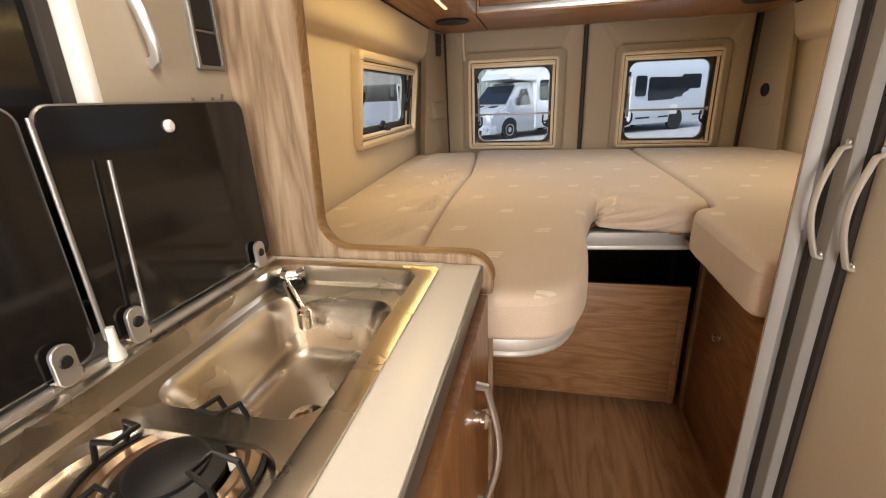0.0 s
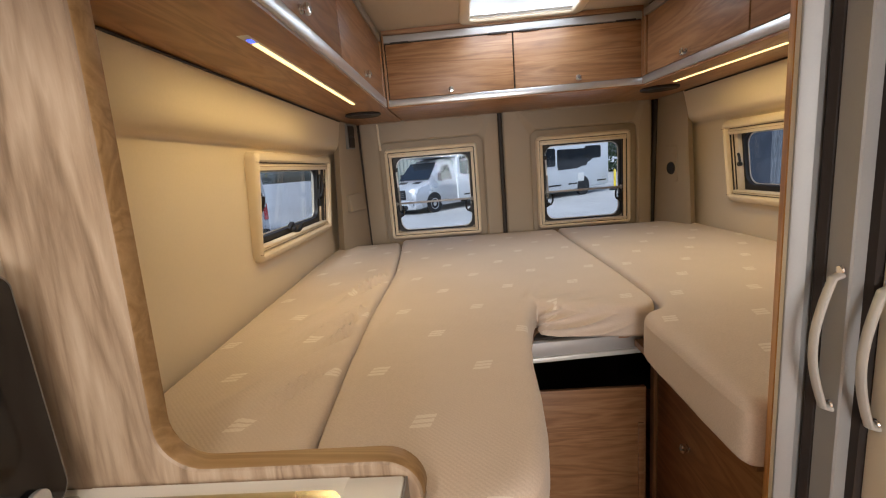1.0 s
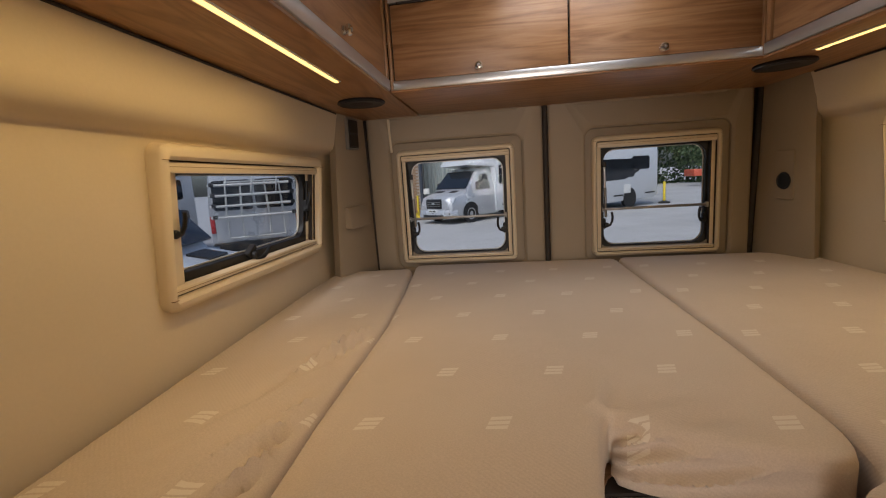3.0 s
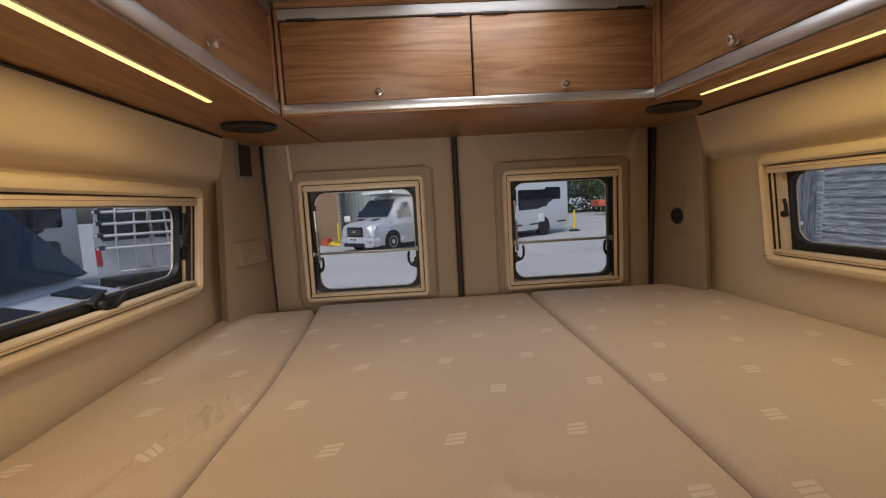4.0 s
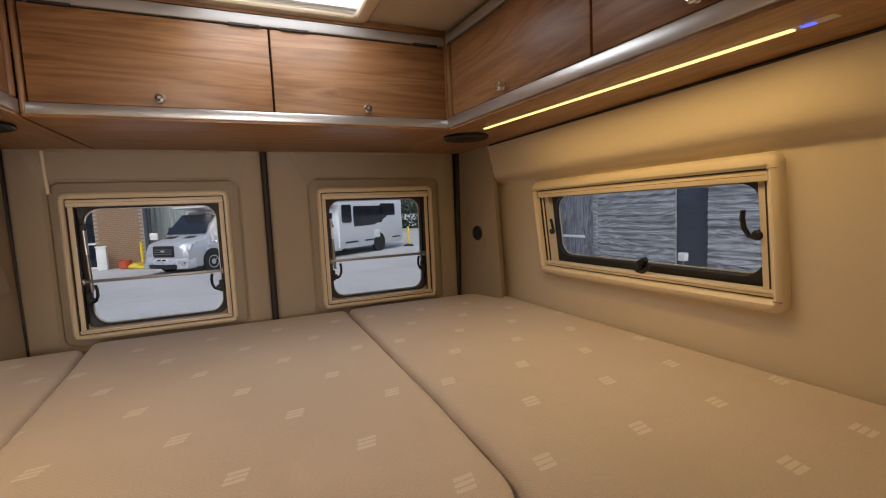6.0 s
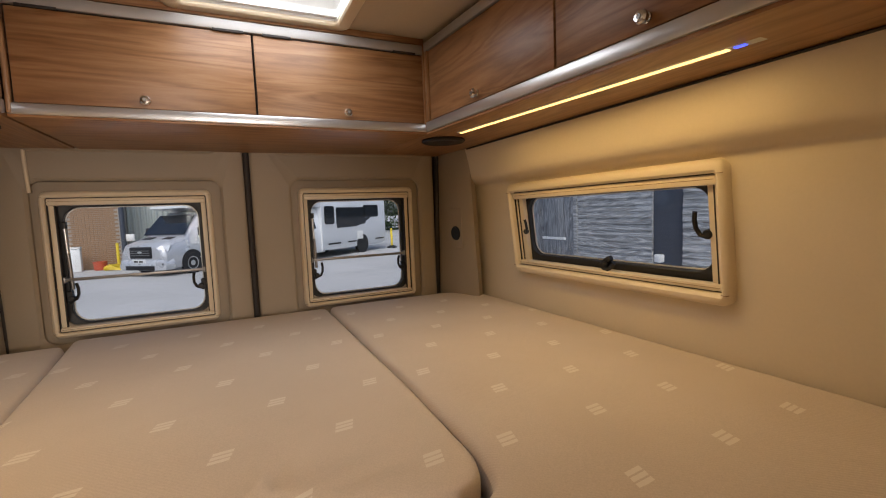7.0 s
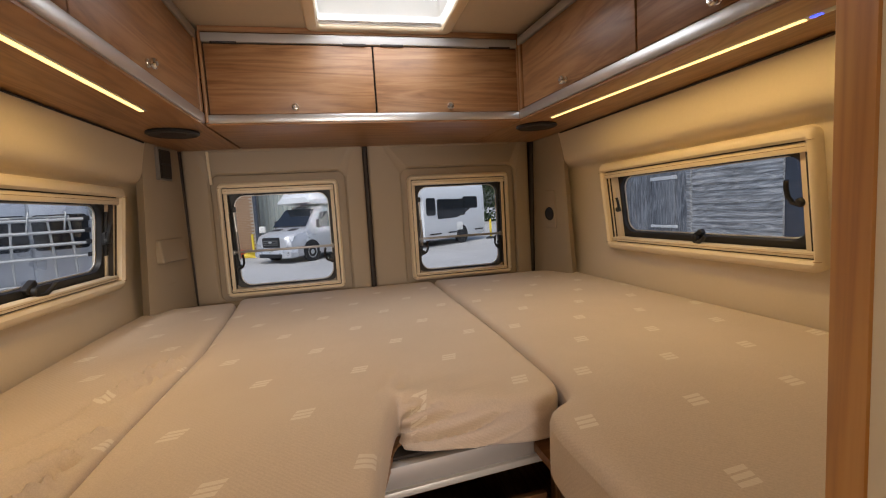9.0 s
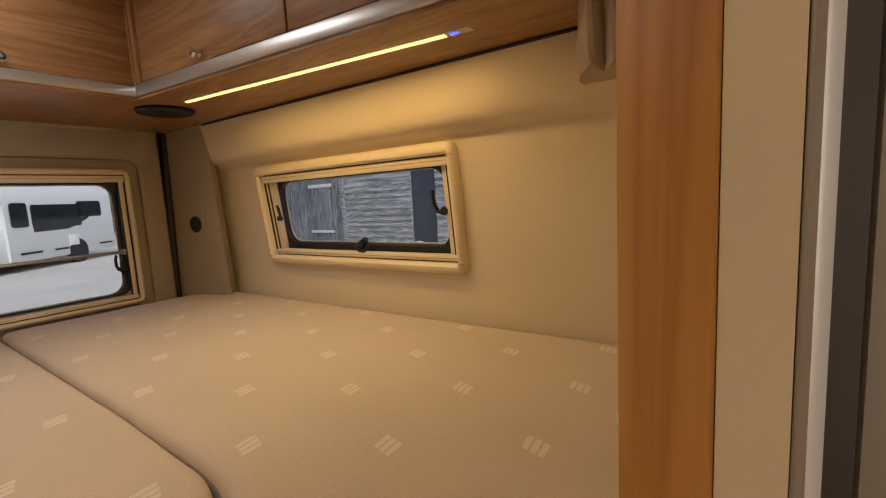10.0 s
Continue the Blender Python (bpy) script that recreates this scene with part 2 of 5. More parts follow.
def tube(points, r, bm=None, sides=10, closed=False, flat=1.0):
    """A round bar along points."""
    pts = [Vector(p) for p in points]
    b = bmesh.new()
    rings = []
    n = len(pts)
    run = pts[n // 2] - pts[0] if closed else pts[-1] - pts[0]
    up = Vector((0, 1, 0)) if abs(run.z) > 0.8 * run.length else Vector((0, 0, 1))
    for i, p in enumerate(pts):
        a = pts[(i - 1) % n] if (closed or i) else p
        c = pts[(i + 1) % n] if (closed or i < n - 1) else p
        d = (c - a).normalized()
        s = d.cross(up)
        if s.length < 0.1:
            s = d.cross(Vector((1, 0, 0)))
        s.normalize()
        w = s.cross(d)
        rings.append([b.verts.new(p + s * (r * math.cos(k * math.tau / sides)) + w * (r * flat * math.sin(k * math.tau / sides))) for k in range(sides)])
    for i in range(n if closed else n - 1):
        q, z = rings[i], rings[(i + 1) % n]
        for k in range(sides):
            b.faces.new((q[k], q[(k + 1) % sides], z[(k + 1) % sides], z[k]))
    if not closed:
        b.faces.new(rings[0][::-1])
        b.faces.new(rings[-1])
    return join(bm, b)


def lathe(profile, m=None, sides=24, bm=None):
    """Turned shape round z from (radius, height) pairs."""
    b = bmesh.new()
    rings = [[b.verts.new((max(r, 1e-4) * math.cos(k * math.tau / sides), max(r, 1e-4) * math.sin(k * math.tau / sides), z)) for k in range(sides)] for r, z in profile]
    for q, z in zip(rings, rings[1:]):
        for k in range(sides):
            b.faces.new((q[k], q[(k + 1) % sides], z[(k + 1) % sides], z[k]))
    b.faces.new(rings[0][::-1])
    b.faces.new(rings[-1])
    return join(bm, b, m)


def round_rect(w, h, r, seg=6, cx=0.0, cz=0.0):
    """Outline of a rectangle with round corners, counter-clockwise."""
    out = []
    for sx, sz, a0 in ((1, -1, -90), (1, 1, 0), (-1, 1, 90), (-1, -1, 180)):
        for i in range(seg + 1):
            a = radians(a0 + 90 * i / seg)
            out.append((cx + sx * (w / 2 - r) + r * math.cos(a), cz + sz * (h / 2 - r) + r * math.sin(a)))
    return out


def loft(loops, bm=None, cap=(False, False), ring=False, m=None):
    """Skin between closed loops of equal count, each a list of (x, y, z)."""
    b = bmesh.new()
    vs = [[b.verts.new(p) for p in lp] for lp in loops]
    n = len(vs[0])
    pairs = list(zip(vs, vs[1:])) + ([(vs[-1], vs[0])] if ring else [])
    for q, z in pairs:
        for k in range(n):
            b.faces.new((q[k], q[(k + 1) % n], z[(k + 1) % n], z[k]))
    if cap[0]:
        b.faces.new(vs[0][::-1])
    if cap[1]:
        b.faces.new(vs[-1])
    return join(bm, b, m)


def slab(outline, y0, y1, bev=0.003, bm=None, m=None):
    """An upright board: outline in x, z; from y0 to y1, with eased edges on the y0 side."""
    n = len(outline)
    cx, cz = sum(p[0] for p in outline) / n, sum(p[1] for p in outline) / n

    def shrunk(d):
        out = []
        for i, (x, z) in enumerate(outline):
            ax, az = outline[i - 1]
            bx, bz = outline[(i + 1) % n]
            t = Vector((bx - ax, bz - az))
            if t.length < 1e-9:
                out.append((x, z))
                continue
            t.normalize()
            out.append((x - t.y * d, z + t.x * d))
        return out
    s = shrunk(bev)
    loops = [[(x, y0, z) for x, z in s], [(x, y0 + bev * 0.9, z) for x, z in outline], [(x, y1, z) for x, z in outline]]
    return loft(loops, bm, (True, True), m=m)


def ring_slab(outer, inner, y0, y1, bev=0.004, bm=None, m=None):
    """A flat frame between two outlines of equal count, with eased edges towards y0."""
    def at(o, y, grow=0.0):
        cx, cz = sum(p[0] for p in o) / len(o), sum(p[1] for p in o) / len(o)
        return [(x + (grow if x > cx else -grow), y, z + (grow if z > cz else -grow)) for x, z in o]
    loops = [at(outer, y1), at(outer, y0 + bev), at(outer, y0 + bev * 0.3, -bev * 0.4), at(outer, y0, -bev),
             at(inner, y0, bev * 0.6), at(inner, y0 + bev * 0.6), at(inner, y1)]
    return loft(loops, bm, ring=True, m=m)

# ---- the van: plan numbers ----
BED = 0.885
REAR = 2.745          # inner face of the rear doors
FRONT = -3.3
PROFILE = [(0.985, -0.03), (0.985, 1.02), (0.9455, 1.388), (0.940, 1.3945), (0.925, 1.400), (0.906, 1.407), (0.893, 1.416), (0.884, 1.430), (0.878, 1.450), (0.873, 1.478), (0.866, 1.525), (0.852, 1.60), (0.80, 1.80), (0.76, 1.90)]


def side_x(s, x, y):
    """The linings run slightly askew to the bed: s is -1 or 1."""
    return s * (x - (0.022 if s < 0 else 0.0)) + 0.018 * (2.3 - y)


def foot(y):
    """The west lining comes inwards at mattress height towards the kitchen."""
    return 0.045 * max(0.0, 2.3 - y)


def locker_x(s, x, y):
    return s * x + (0.080 if s > 0 else 0.010) * (2.18 - y)


def droop(z, y):
    return z - 0.002 * (2.18 - y)


def side_wall(s, name, y_from, y_to, hole, label):
    """Moulded lining with a window hole (y0, y1, z0, z1), 4 cm thick."""
    zs = sorted({z for _, z in PROFILE} | {hole[2], hole[3]})
    ys = sorted({y_from, y_to, hole[0], hole[1]} | {y_from + (y_to - y_from) * i / 10 for i in range(11)})

    def px(z):
        for (xa, za), (xb, zb) in zip(PROFILE, PROFILE[1:]):
            if za <= z <= zb:
                return xa + (xb - xa) * (z - za) / (zb - za)
        return PROFILE[-1][0]
    b = bmesh.new()
    rows = []
    for off in (0.0, 0.045):
        rows.append([[b.verts.new((side_x(s, px(z) + off, y) + (foot(y) * max(0.0, min(1.0, (1.12 - z) / 0.22)) if s < 0 else 0.0), y, z)) for z in zs] for y in ys])
    inside = lambda i, j: hole[0] - 1e-6 <= ys[i] and ys[i + 1] <= hole[1] + 1e-6 and hole[2] - 1e-6 <= zs[j] and zs[j + 1] <= hole[3] + 1e-6
    n, k = len(ys) - 1, len(zs) - 1
    for i in range(n):
        for j in range(k):
            if inside(i, j):
                continue
            for q in rows:
                b.faces.new((q[i][j], q[i + 1][j], q[i + 1][j + 1], q[i][j + 1]))
            for (di, dj, e) in ((-1, 0, (i, j, i, j + 1)), (1, 0, (i + 1, j, i + 1, j + 1)), (0, -1, (i, j, i + 1, j)), (0, 1, (i, j + 1, i + 1, j + 1))):
                a, c = i + di, j + dj
                if not (0 <= a < n and 0 <= c < k) or inside(a, c):
                    p, q = rows
                    b.faces.new((p[e[0]][e[1]], p[e[2]][e[3]], q[e[2]][e[3]], q[e[0]][e[1]]))
    return single(name, b, M_WALL, label, "wall", kind="structure")


side_wall(1, "wall_east", 0.80, 2.72, (1.455, 2.195, 1.070, 1.362), "cream moulded lining panel with a shoulder above the window")
side_wall(-1, "wall_west", 0.66, 2.72, (1.635, 2.335, 1.045, 1.350), "cream moulded lining panel with a shoulder above the window")

# floor, ceiling and the plain shell that closes the van
single("floor", box((-1.05, FRONT, -0.06), (1.1, 2.80, 0.0)), M_FLOOR, "brown oak-look vinyl floor, slightly worn", "floor", kind="structure")
SKY = (-0.165, 0.255, 1.745, 2.155)
_b = bmesh.new()
for lo, hi in (((-1.0, FRONT, 1.872), (SKY[0], 2.80, 1.915)), ((SKY[1], FRONT, 1.872), (1.0, 2.80, 1.915)),
               ((SKY[0], FRONT, 1.872), (SKY[1], SKY[2], 1.915)), ((SKY[0], SKY[3], 1.872), (SKY[1], 2.80, 1.915))):
    box(lo, hi, 0, bm=_b)
single("ceiling", _b, M_CEIL, "beige padded ceiling lining with a square roof light opening", "ceiling", kind="structure")
_b = box((-1.06, FRONT, -0.03), (-1.0, 0.66, 1.9))
single("wall_west_front", _b, M_CREAM, "plain cream side lining of the van", "wall", kind="structure")
_b = box((1.02, -0.62, -0.03), (1.08, 0.80, 1.9))
box((1.02, FRONT, -0.03), (1.08, -1.78, 1.9), bm=_b)
box((1.02, -1.78, 1.86), (1.08, -0.62, 1.9), bm=_b)
single("wall_east_front", _b, M_CREAM, "plain cream side lining around the open sliding door", "wall", kind="structure")
_b = box((-1.06, FRONT - 0.06, -0.03), (1.08, FRONT, 0.92))
box((-1.06, FRONT - 0.06, 1.68), (1.08, FRONT, 1.9), bm=_b)
box((-1.06, FRONT - 0.06, 0.92), (-0.80, FRONT, 1.68), bm=_b)
box((0.80, FRONT - 0.06, 0.92), (1.08, FRONT, 1.68), bm=_b)
single("wall_south", _b, M_CREAM, "plain cab end of the van with its windscreen opening", "wall", kind="structure")


# ---- rear doors, pillars ----
def rear_door(name, x0, x1, wx, wz, w, h, label):
    """Taupe door lining with a recessed window bed and a raised pad under the top."""
    t = thing(name, label, "van door", kind="structure")
    outer = round_rect(x1 - x0, 1.72, 0.004, 6, (x0 + x1) / 2, 0.80)
    inner = round_rect(w + 0.062, h + 0.060, 0.040, 6, wx + 0.004, wz + 0.006)
    part("lining", ring_slab(outer, inner, REAR - 0.020, REAR + 0.020, 0.016), M_DOORTRIM, t)
    inner2 = round_rect(w - 0.075, h - 0.075, 0.03, 6, wx, wz)
    part("window_bed", ring_slab(round_rect(w + 0.07, h + 0.07, 0.03, 6, wx, wz), inner2, REAR + 0.004, REAR + 0.05, 0.003), M_DOORTRIM, t)
    part("upper_pad", slab(round_rect(x1 - x0 - 0.19, 0.10, 0.026, 6, (x0 + x1) / 2, 1.592), REAR - 0.0300, REAR - 0.018, 0.007), M_DOORTRIM, t)
    return t


WIN_L, WIN_R, WIN_Z = -0.413, 0.441, 1.145
rear_door("door_1", -0.808, -0.022, WIN_L, WIN_Z, 0.528, 0.519, "taupe moulded rear van door lining with a framed window")
rear_door("door_2", -0.002, 0.818, WIN_R, WIN_Z, 0.520, 0.519, "taupe moulded rear van door lining with a framed window")


def seal(x0, x1, tilt, label):
    b = bmesh.new()
    tube([(x0, REAR - 0.004, 0.0), (x0 + tilt * 0.5, REAR - 0.004, 0.85), (x1, REAR - 0.004, 1.63)], 0.0135, b, 10)
    single("door_seal", b, M_RUBBER, label, "seal", "rubber door seals", "structure")


_b = box((-0.05, REAR + 0.022, -0.03), (0.03, REAR + 0.05, 1.66))
box((-0.99, REAR + 0.022, -0.03), (-0.775, REAR + 0.05, 1.9), bm=_b)
box((0.79, REAR + 0.022, -0.03), (1.0, REAR + 0.05, 1.9), bm=_b)
box((-0.99, REAR + 0.022, 1.66), (1.0, REAR + 0.05, 1.9), bm=_b)
box((-0.99, REAR + 0.022, -0.06), (1.0, REAR + 0.05, 0.55), bm=_b)
single("wall_north", _b, M_DARKGAP, "dark body frame behind the rear door seals", "wall", kind="structure")
seal(-0.014, -0.013, 0.0, "dark brown rubber seal between the rear doors")
seal(-0.800, -0.826, 0.0, "dark brown rubber seal beside the rear door")
seal(0.818, 0.850, 0.0, "dark brown rubber seal beside the rear door")


def pillar(s, name, label):
    """Corner lining between side wall and rear door, leaning in at the top."""
    t = thing(name, label, "pillar", kind="structure")
    a0, b0 = Vector((side_x(s, 0.99, 2.5), 2.53, 0.0)), Vector((s * 0.815, 2.735, 0.0))
    a1, b1 = Vector((side_x(s, 0.865, 2.46), 2.455, 1.60)), Vector((s * 0.850, 2.735, 1.60))
    if s < 0:
        b0.x, b1.x = -0.79, -0.82
    bm = bmesh.new()
    loops = []
    nrm = (b0 - a0).cross(Vector((0, 0, 1))).normalized()
    if nrm.y > 0:
        nrm = -nrm
    for i in range(9):
        f = i / 8
        p, q = a0.lerp(a1, f), b0.lerp(b1, f)
        m1, m2 = p.lerp(q, 0.12) + nrm * 0.012, p.lerp(q, 0.9) + nrm * 0.012
        loops.append([p, m1, m2, q, q - nrm * 0.05, p - nrm * 0.05])
    loft(loops, bm, (True, True))
    part("lining", bm, M_DOORTRIM, t)
    at = lambda u, z, d: (a0.lerp(a1, z / 1.6).lerp(b0.lerp(b1, z / 1.6), u) + nrm * (0.012 + d))
    return t, at, nrm


P_L, at_l, n_l = pillar(-1, "pillar_west", "taupe corner lining with a switch plate and a pocket")
P_R, at_r, n_r = pillar(1, "pillar_east", "taupe corner lining with a round vent hole")


def on_pillar(at, u, z, d=0.0):
    du, dz = at(u + 0.15, z, 0) - at(u - 0.15, z, 0), at(u, z + 0.05, 0) - at(u, z - 0.05, 0)
    n = du.cross(dz).normalized()
    if n.y > 0:
        n = -n
    zz = dz.normalized()
    yy = -n
    xx = yy.cross(zz).normalized()
    return Matrix.Translation(at(u, z, 0) + n * d) @ Matrix((xx, yy, zz)).transposed().to_4x4()


part("hatch", slab(round_rect(0.088, 0.185, 0.008), -0.0015, 0.004, 0.002, m=on_pillar(at_r, 0.47, 1.20, 0.001)), M_DOORTRIM, P_R)
part("round_hole", lathe([(0.0, 0.001), (0.0265, 0.0012), (0.0285, 0.0035), (0.031, 0.003), (0.033, 0.0)], on_pillar(at_r, 0.47, 1.178, 0.0035) @ pose(0, 0, 0, 90, 0, 0)), M_BLACK, P_R, "round black vent hole")
_f = on_pillar(at_l, 0.45, 1.130, 0.002)
part("pocket", loft([[(x, (-0.026 if z < 0 else -0.014) + d, z) for x, z in round_rect(0.156 - 2 * g, 0.092 - 2 * g, 0.008)] for d, g in ((0.0, 0.004), (0.004, 0.0), (0.034, 0.0))], None, (True, True), m=_f), M_DOORTRIM, P_L)
_f = on_pillar(at_l, 0.46, 1.478, 0.001)
_sw = part("switch_plate", slab(round_rect(0.098, 0.128, 0.006), -0.010, 0.003, 0.002, m=_f), M_GREYALU, P_L, "grey framed double switch")
part("inset", slab(round_rect(0.082, 0.114, 0.004), -0.0115, -0.004, 0.001, m=_f), M_BLACK, _sw, "black inset")
for _dz in (-0.028, 0.028):
    part("rocker", slab(round_rect(0.070, 0.048, 0.003, 4, 0, _dz), -0.0155, -0.005, 0.0015, m=_f), M_RUBBER, _sw)
part("dimple", slab(round_rect(0.05, 0.006, 0.002, 3), -0.0012, 0.002, 0.001, m=on_pillar(at_l, 0.45, 0.99, 0.0)), M_DOORTRIM, P_L)


# ---- windows ----
def window(name, m, w, h, kind, label):
    """Framed hinged camper window. Local x along, z up, y outward; origin at the centre of the frame's face."""
    t = thing(name, label, "window", m, kind="structure")
    big = kind == "side"
    side, top, low = (0.022, 0.034, 0.030) if big else (0.018, 0.022, 0.018)
    depth = 0.030 if big else 0.024

    def rect(l, r, u, d, rad):
        """A round-cornered outline set in from the frame's outline by l, r, u and d."""
        return round_rect(w - l - r, h - u - d, rad, 6, (l - r) / 2, (d - u) / 2)
    part("flange", ring_slab(rect(0, 0, 0, 0, 0.026), rect(side, side, top, low, 0.006), -depth, 0.014, 0.013), M_FRAME, t, "cream plastic frame with rounded corners")
    g = 0.0035
    part("groove", ring_slab(rect(side - 0.001, side - 0.001, top - 0.001, low - 0.001, 0.005), rect(side + g, side + g, top + g, low + g, 0.005), -0.006, 0.012, 0.001), M_RUBBER, t, "dark joint inside the frame")
    for sx in (1, -1):
        for sz, edge in ((1, top), (-1, low)):
            part("cap_joint", box((sx * (w / 2 - side / 2) - side / 2 + 0.003, -depth - 0.0006, sz * (h / 2 - edge) - 0.0006), (sx * (w / 2 - side / 2) + side / 2 - 0.003, -depth + 0.006, sz * (h / 2 - edge) + 0.0006)), M_BAND, t)
    # the blind's cassettes above and below, with the side guides set back
    ct, cl, cs = (0.024, 0.016, 0.014) if big else (0.024, 0.014, 0.018)
    i0, iu, il = side + g, top + g, low + g
    part("upper_cassette", box((-w / 2 + i0, -0.017, h / 2 - iu - ct), (w / 2 - i0, 0.016, h / 2 - iu), 0.004), M_FRAME, t)
    part("lower_cassette", box((-w / 2 + i0, -0.014, -h / 2 + il), (w / 2 - i0, 0.016, -h / 2 + il + cl), 0.004), M_FRAME, t)
    part("cassette_line", box((-w / 2 + i0 + 0.004, -0.0176, h / 2 - iu - ct * 0.45), (w / 2 - i0 - 0.004, -0.0160, h / 2 - iu - ct * 0.45 + 0.0012)), M_BAND, t)
    part("lower_line", box((-w / 2 + i0 + 0.004, -0.0146, -h / 2 + il + cl * 0.5), (w / 2 - i0 - 0.004, -0.0130, -h / 2 + il + cl * 0.5 + 0.0012)), M_BAND, t)
    z0, z1 = -h / 2 + il + cl, h / 2 - iu - ct
    for sx in (1, -1):
        part("side_guide", box((sx * (w / 2 - i0 - cs / 2) - cs / 2, -0.002, z0 - 0.004), (sx * (w / 2 - i0 - cs / 2) + cs / 2, 0.024, z1 + 0.004), 0.003), M_FRAME, t)
        part("guide_slot", box((sx * (w / 2 - i0 - cs) - 0.002, -0.0026, z0), (sx * (w / 2 - i0 - cs) + 0.002, 0.020, z1), 0.001), M_RUBBER, t)
    l0 = i0 + cs
    bs, bu, bl = (0.030, 0.004, 0.020) if big else (0.014, 0.006, 0.008)
    seal_in = rect(l0 + bs, l0 + bs * 0.8, iu + ct + bu, il + cl + bl, 0.050)
    part("seal", ring_slab(rect(l0 - 0.01, l0 - 0.01, iu + ct - 0.012, il + cl - 0.012, 0.008), seal_in, 0.020, 0.042, 0.004), M_BLACK, t, "black rubber seal with rounded corners")
    part("bright_bead", ring_slab(rect(l0 + bs - 0.001, l0 + bs * 0.8 - 0.001, iu + ct + bu - 0.001, il + cl + bl - 0.001, 0.051), rect(l0 + bs + 0.004, l0 + bs * 0.8 + 0.004, iu + ct + bu + 0.004, il + cl + bl + 0.004, 0.047), 0.0395, 0.0425, 0.001), M_ALUWHITE, t)
    pane = part("pane", slab(rect(l0 - 0.008, l0 - 0.008, iu + ct - 0.008, il + cl - 0.008, 0.03), 0.044, 0.048, 0.001), M_PANE if not big else M_PANEDARK, t)
    pane.visible_shadow = False
    gx = w / 2 - l0

    def latch(x, z, flip, turn, size):
        """A bracket on the seal with a round pivot and a curved finger lever."""
        mm = pose(x, 0.014, z, 0, turn, 0) @ Matrix.Scale(size, 4)
        base = part("latch", slab(round_rect(0.020, 0.050, 0.006, 4), -0.006, 0.012, 0.003, m=mm), M_BLACK, t, "black turning latch")
        part("pivot", lathe([(0.0, 0.0), (0.0125, 0.0), (0.0125, 0.014), (0.009, 0.018), (0.0, 0.0185)], mm @ pose(flip * 0.010, -0.004, -0.006, 90, 0, 0), 14), M_BLACK, base)
        pts = [(flip * 0.012, -0.016, -0.012), (flip * 0.026, -0.020, -0.006), (flip * 0.034, -0.024, 0.012), (flip * 0.035, -0.027, 0.036), (flip * 0.031, -0.029, 0.056)]
        part("lever", tube([mm @ Vector(q) for q in pts], 0.0058 * size, sides=8, flat=1.2), M_BLACK, base)
    if big:
        latch(0.02 if m.translation.x > 0 else -0.03, z0 + 0.024, 1, 58, 0.92)
        latch(gx - 0.014, 0.0, -1, 0, 0.95)
        latch(-gx + 0.014, -0.010, 1, 0, 0.8)
        for sx in (-1, 1):
            part("stay", box((sx * (gx - 0.010) - 0.006, 0.010, -0.06), (sx * (gx - 0.010) + 0.006, 0.020, 0.095), 0.003), M_BLACK, t)
    else:
        latch(-gx + 0.012, -0.118, 1, 0, 0.92)
        latch(gx - 0.012, -0.114, -1, 0, 0.92)
        part("blind_bar", box((-gx - 0.006, 0.004, -0.060), (gx + 0.006, 0.014, -0.049), 0.002), M_GREYALU, t, "thin grey blind bar across the pane")
        for sx in (-1, 1):
            part("bar_end", box((sx * gx - 0.012, 0.000, -0.066), (sx * gx + 0.008, 0.018, -0.044), 0.003), M_GREYALU, t)
        st = part("stay", tube([(-gx + 0.016, 0.016, 0.135), (-gx + 0.022, 0.016, -0.085)], 0.0052), M_ALU, t, "bright telescopic window stay")
        part("stay_sleeve", tube([(-gx + 0.019, 0.016, 0.04), (-gx + 0.0225, 0.016, -0.09)], 0.0064), M_GREYALU, st)
        part("stay_clip", box((-gx + 0.006, 0.006, 0.128), (-gx + 0.024, 0.026, 0.152), 0.003), M_BLACK, st)
    return t


window("window_1", pose(WIN_L, REAR - 0.004, WIN_Z), 0.528, 0.519, "rear", "square rear door window with cream frame and black latches")
window("window_2", pose(WIN_R, REAR - 0.004, WIN_Z), 0.520, 0.519, "rear", "square rear door window with cream frame and black latches")
LEAN_W = math.degrees(math.atan2(0.040, 0.37))


def side_frame(s, y, z, x):
    """Local y outward, z up along the leaning wall."""
    out = Vector((s, 0, 0))
    up = Vector((-s * math.sin(radians(LEAN_W)), -0.0, math.cos(radians(LEAN_W))))
    along = Vector((0.018 if s > 0 else -0.018, -1.0 if s > 0 else 1.0, 0)).normalized()
    yy = up.cross(along).normalized()
    return Matrix.Translation((x, y, z)) @ Matrix((along, yy, up)).transposed().to_4x4()


window("window_3", side_frame(1, 1.828, 1.203, 0.972), 0.860, 0.356, "side", "wide side window with cream frame and tinted pane")
window("window_4", side_frame(-1, 1.969, 1.197, -0.926), 0.832, 0.362, "side", "wide side window with cream frame and tinted pane")

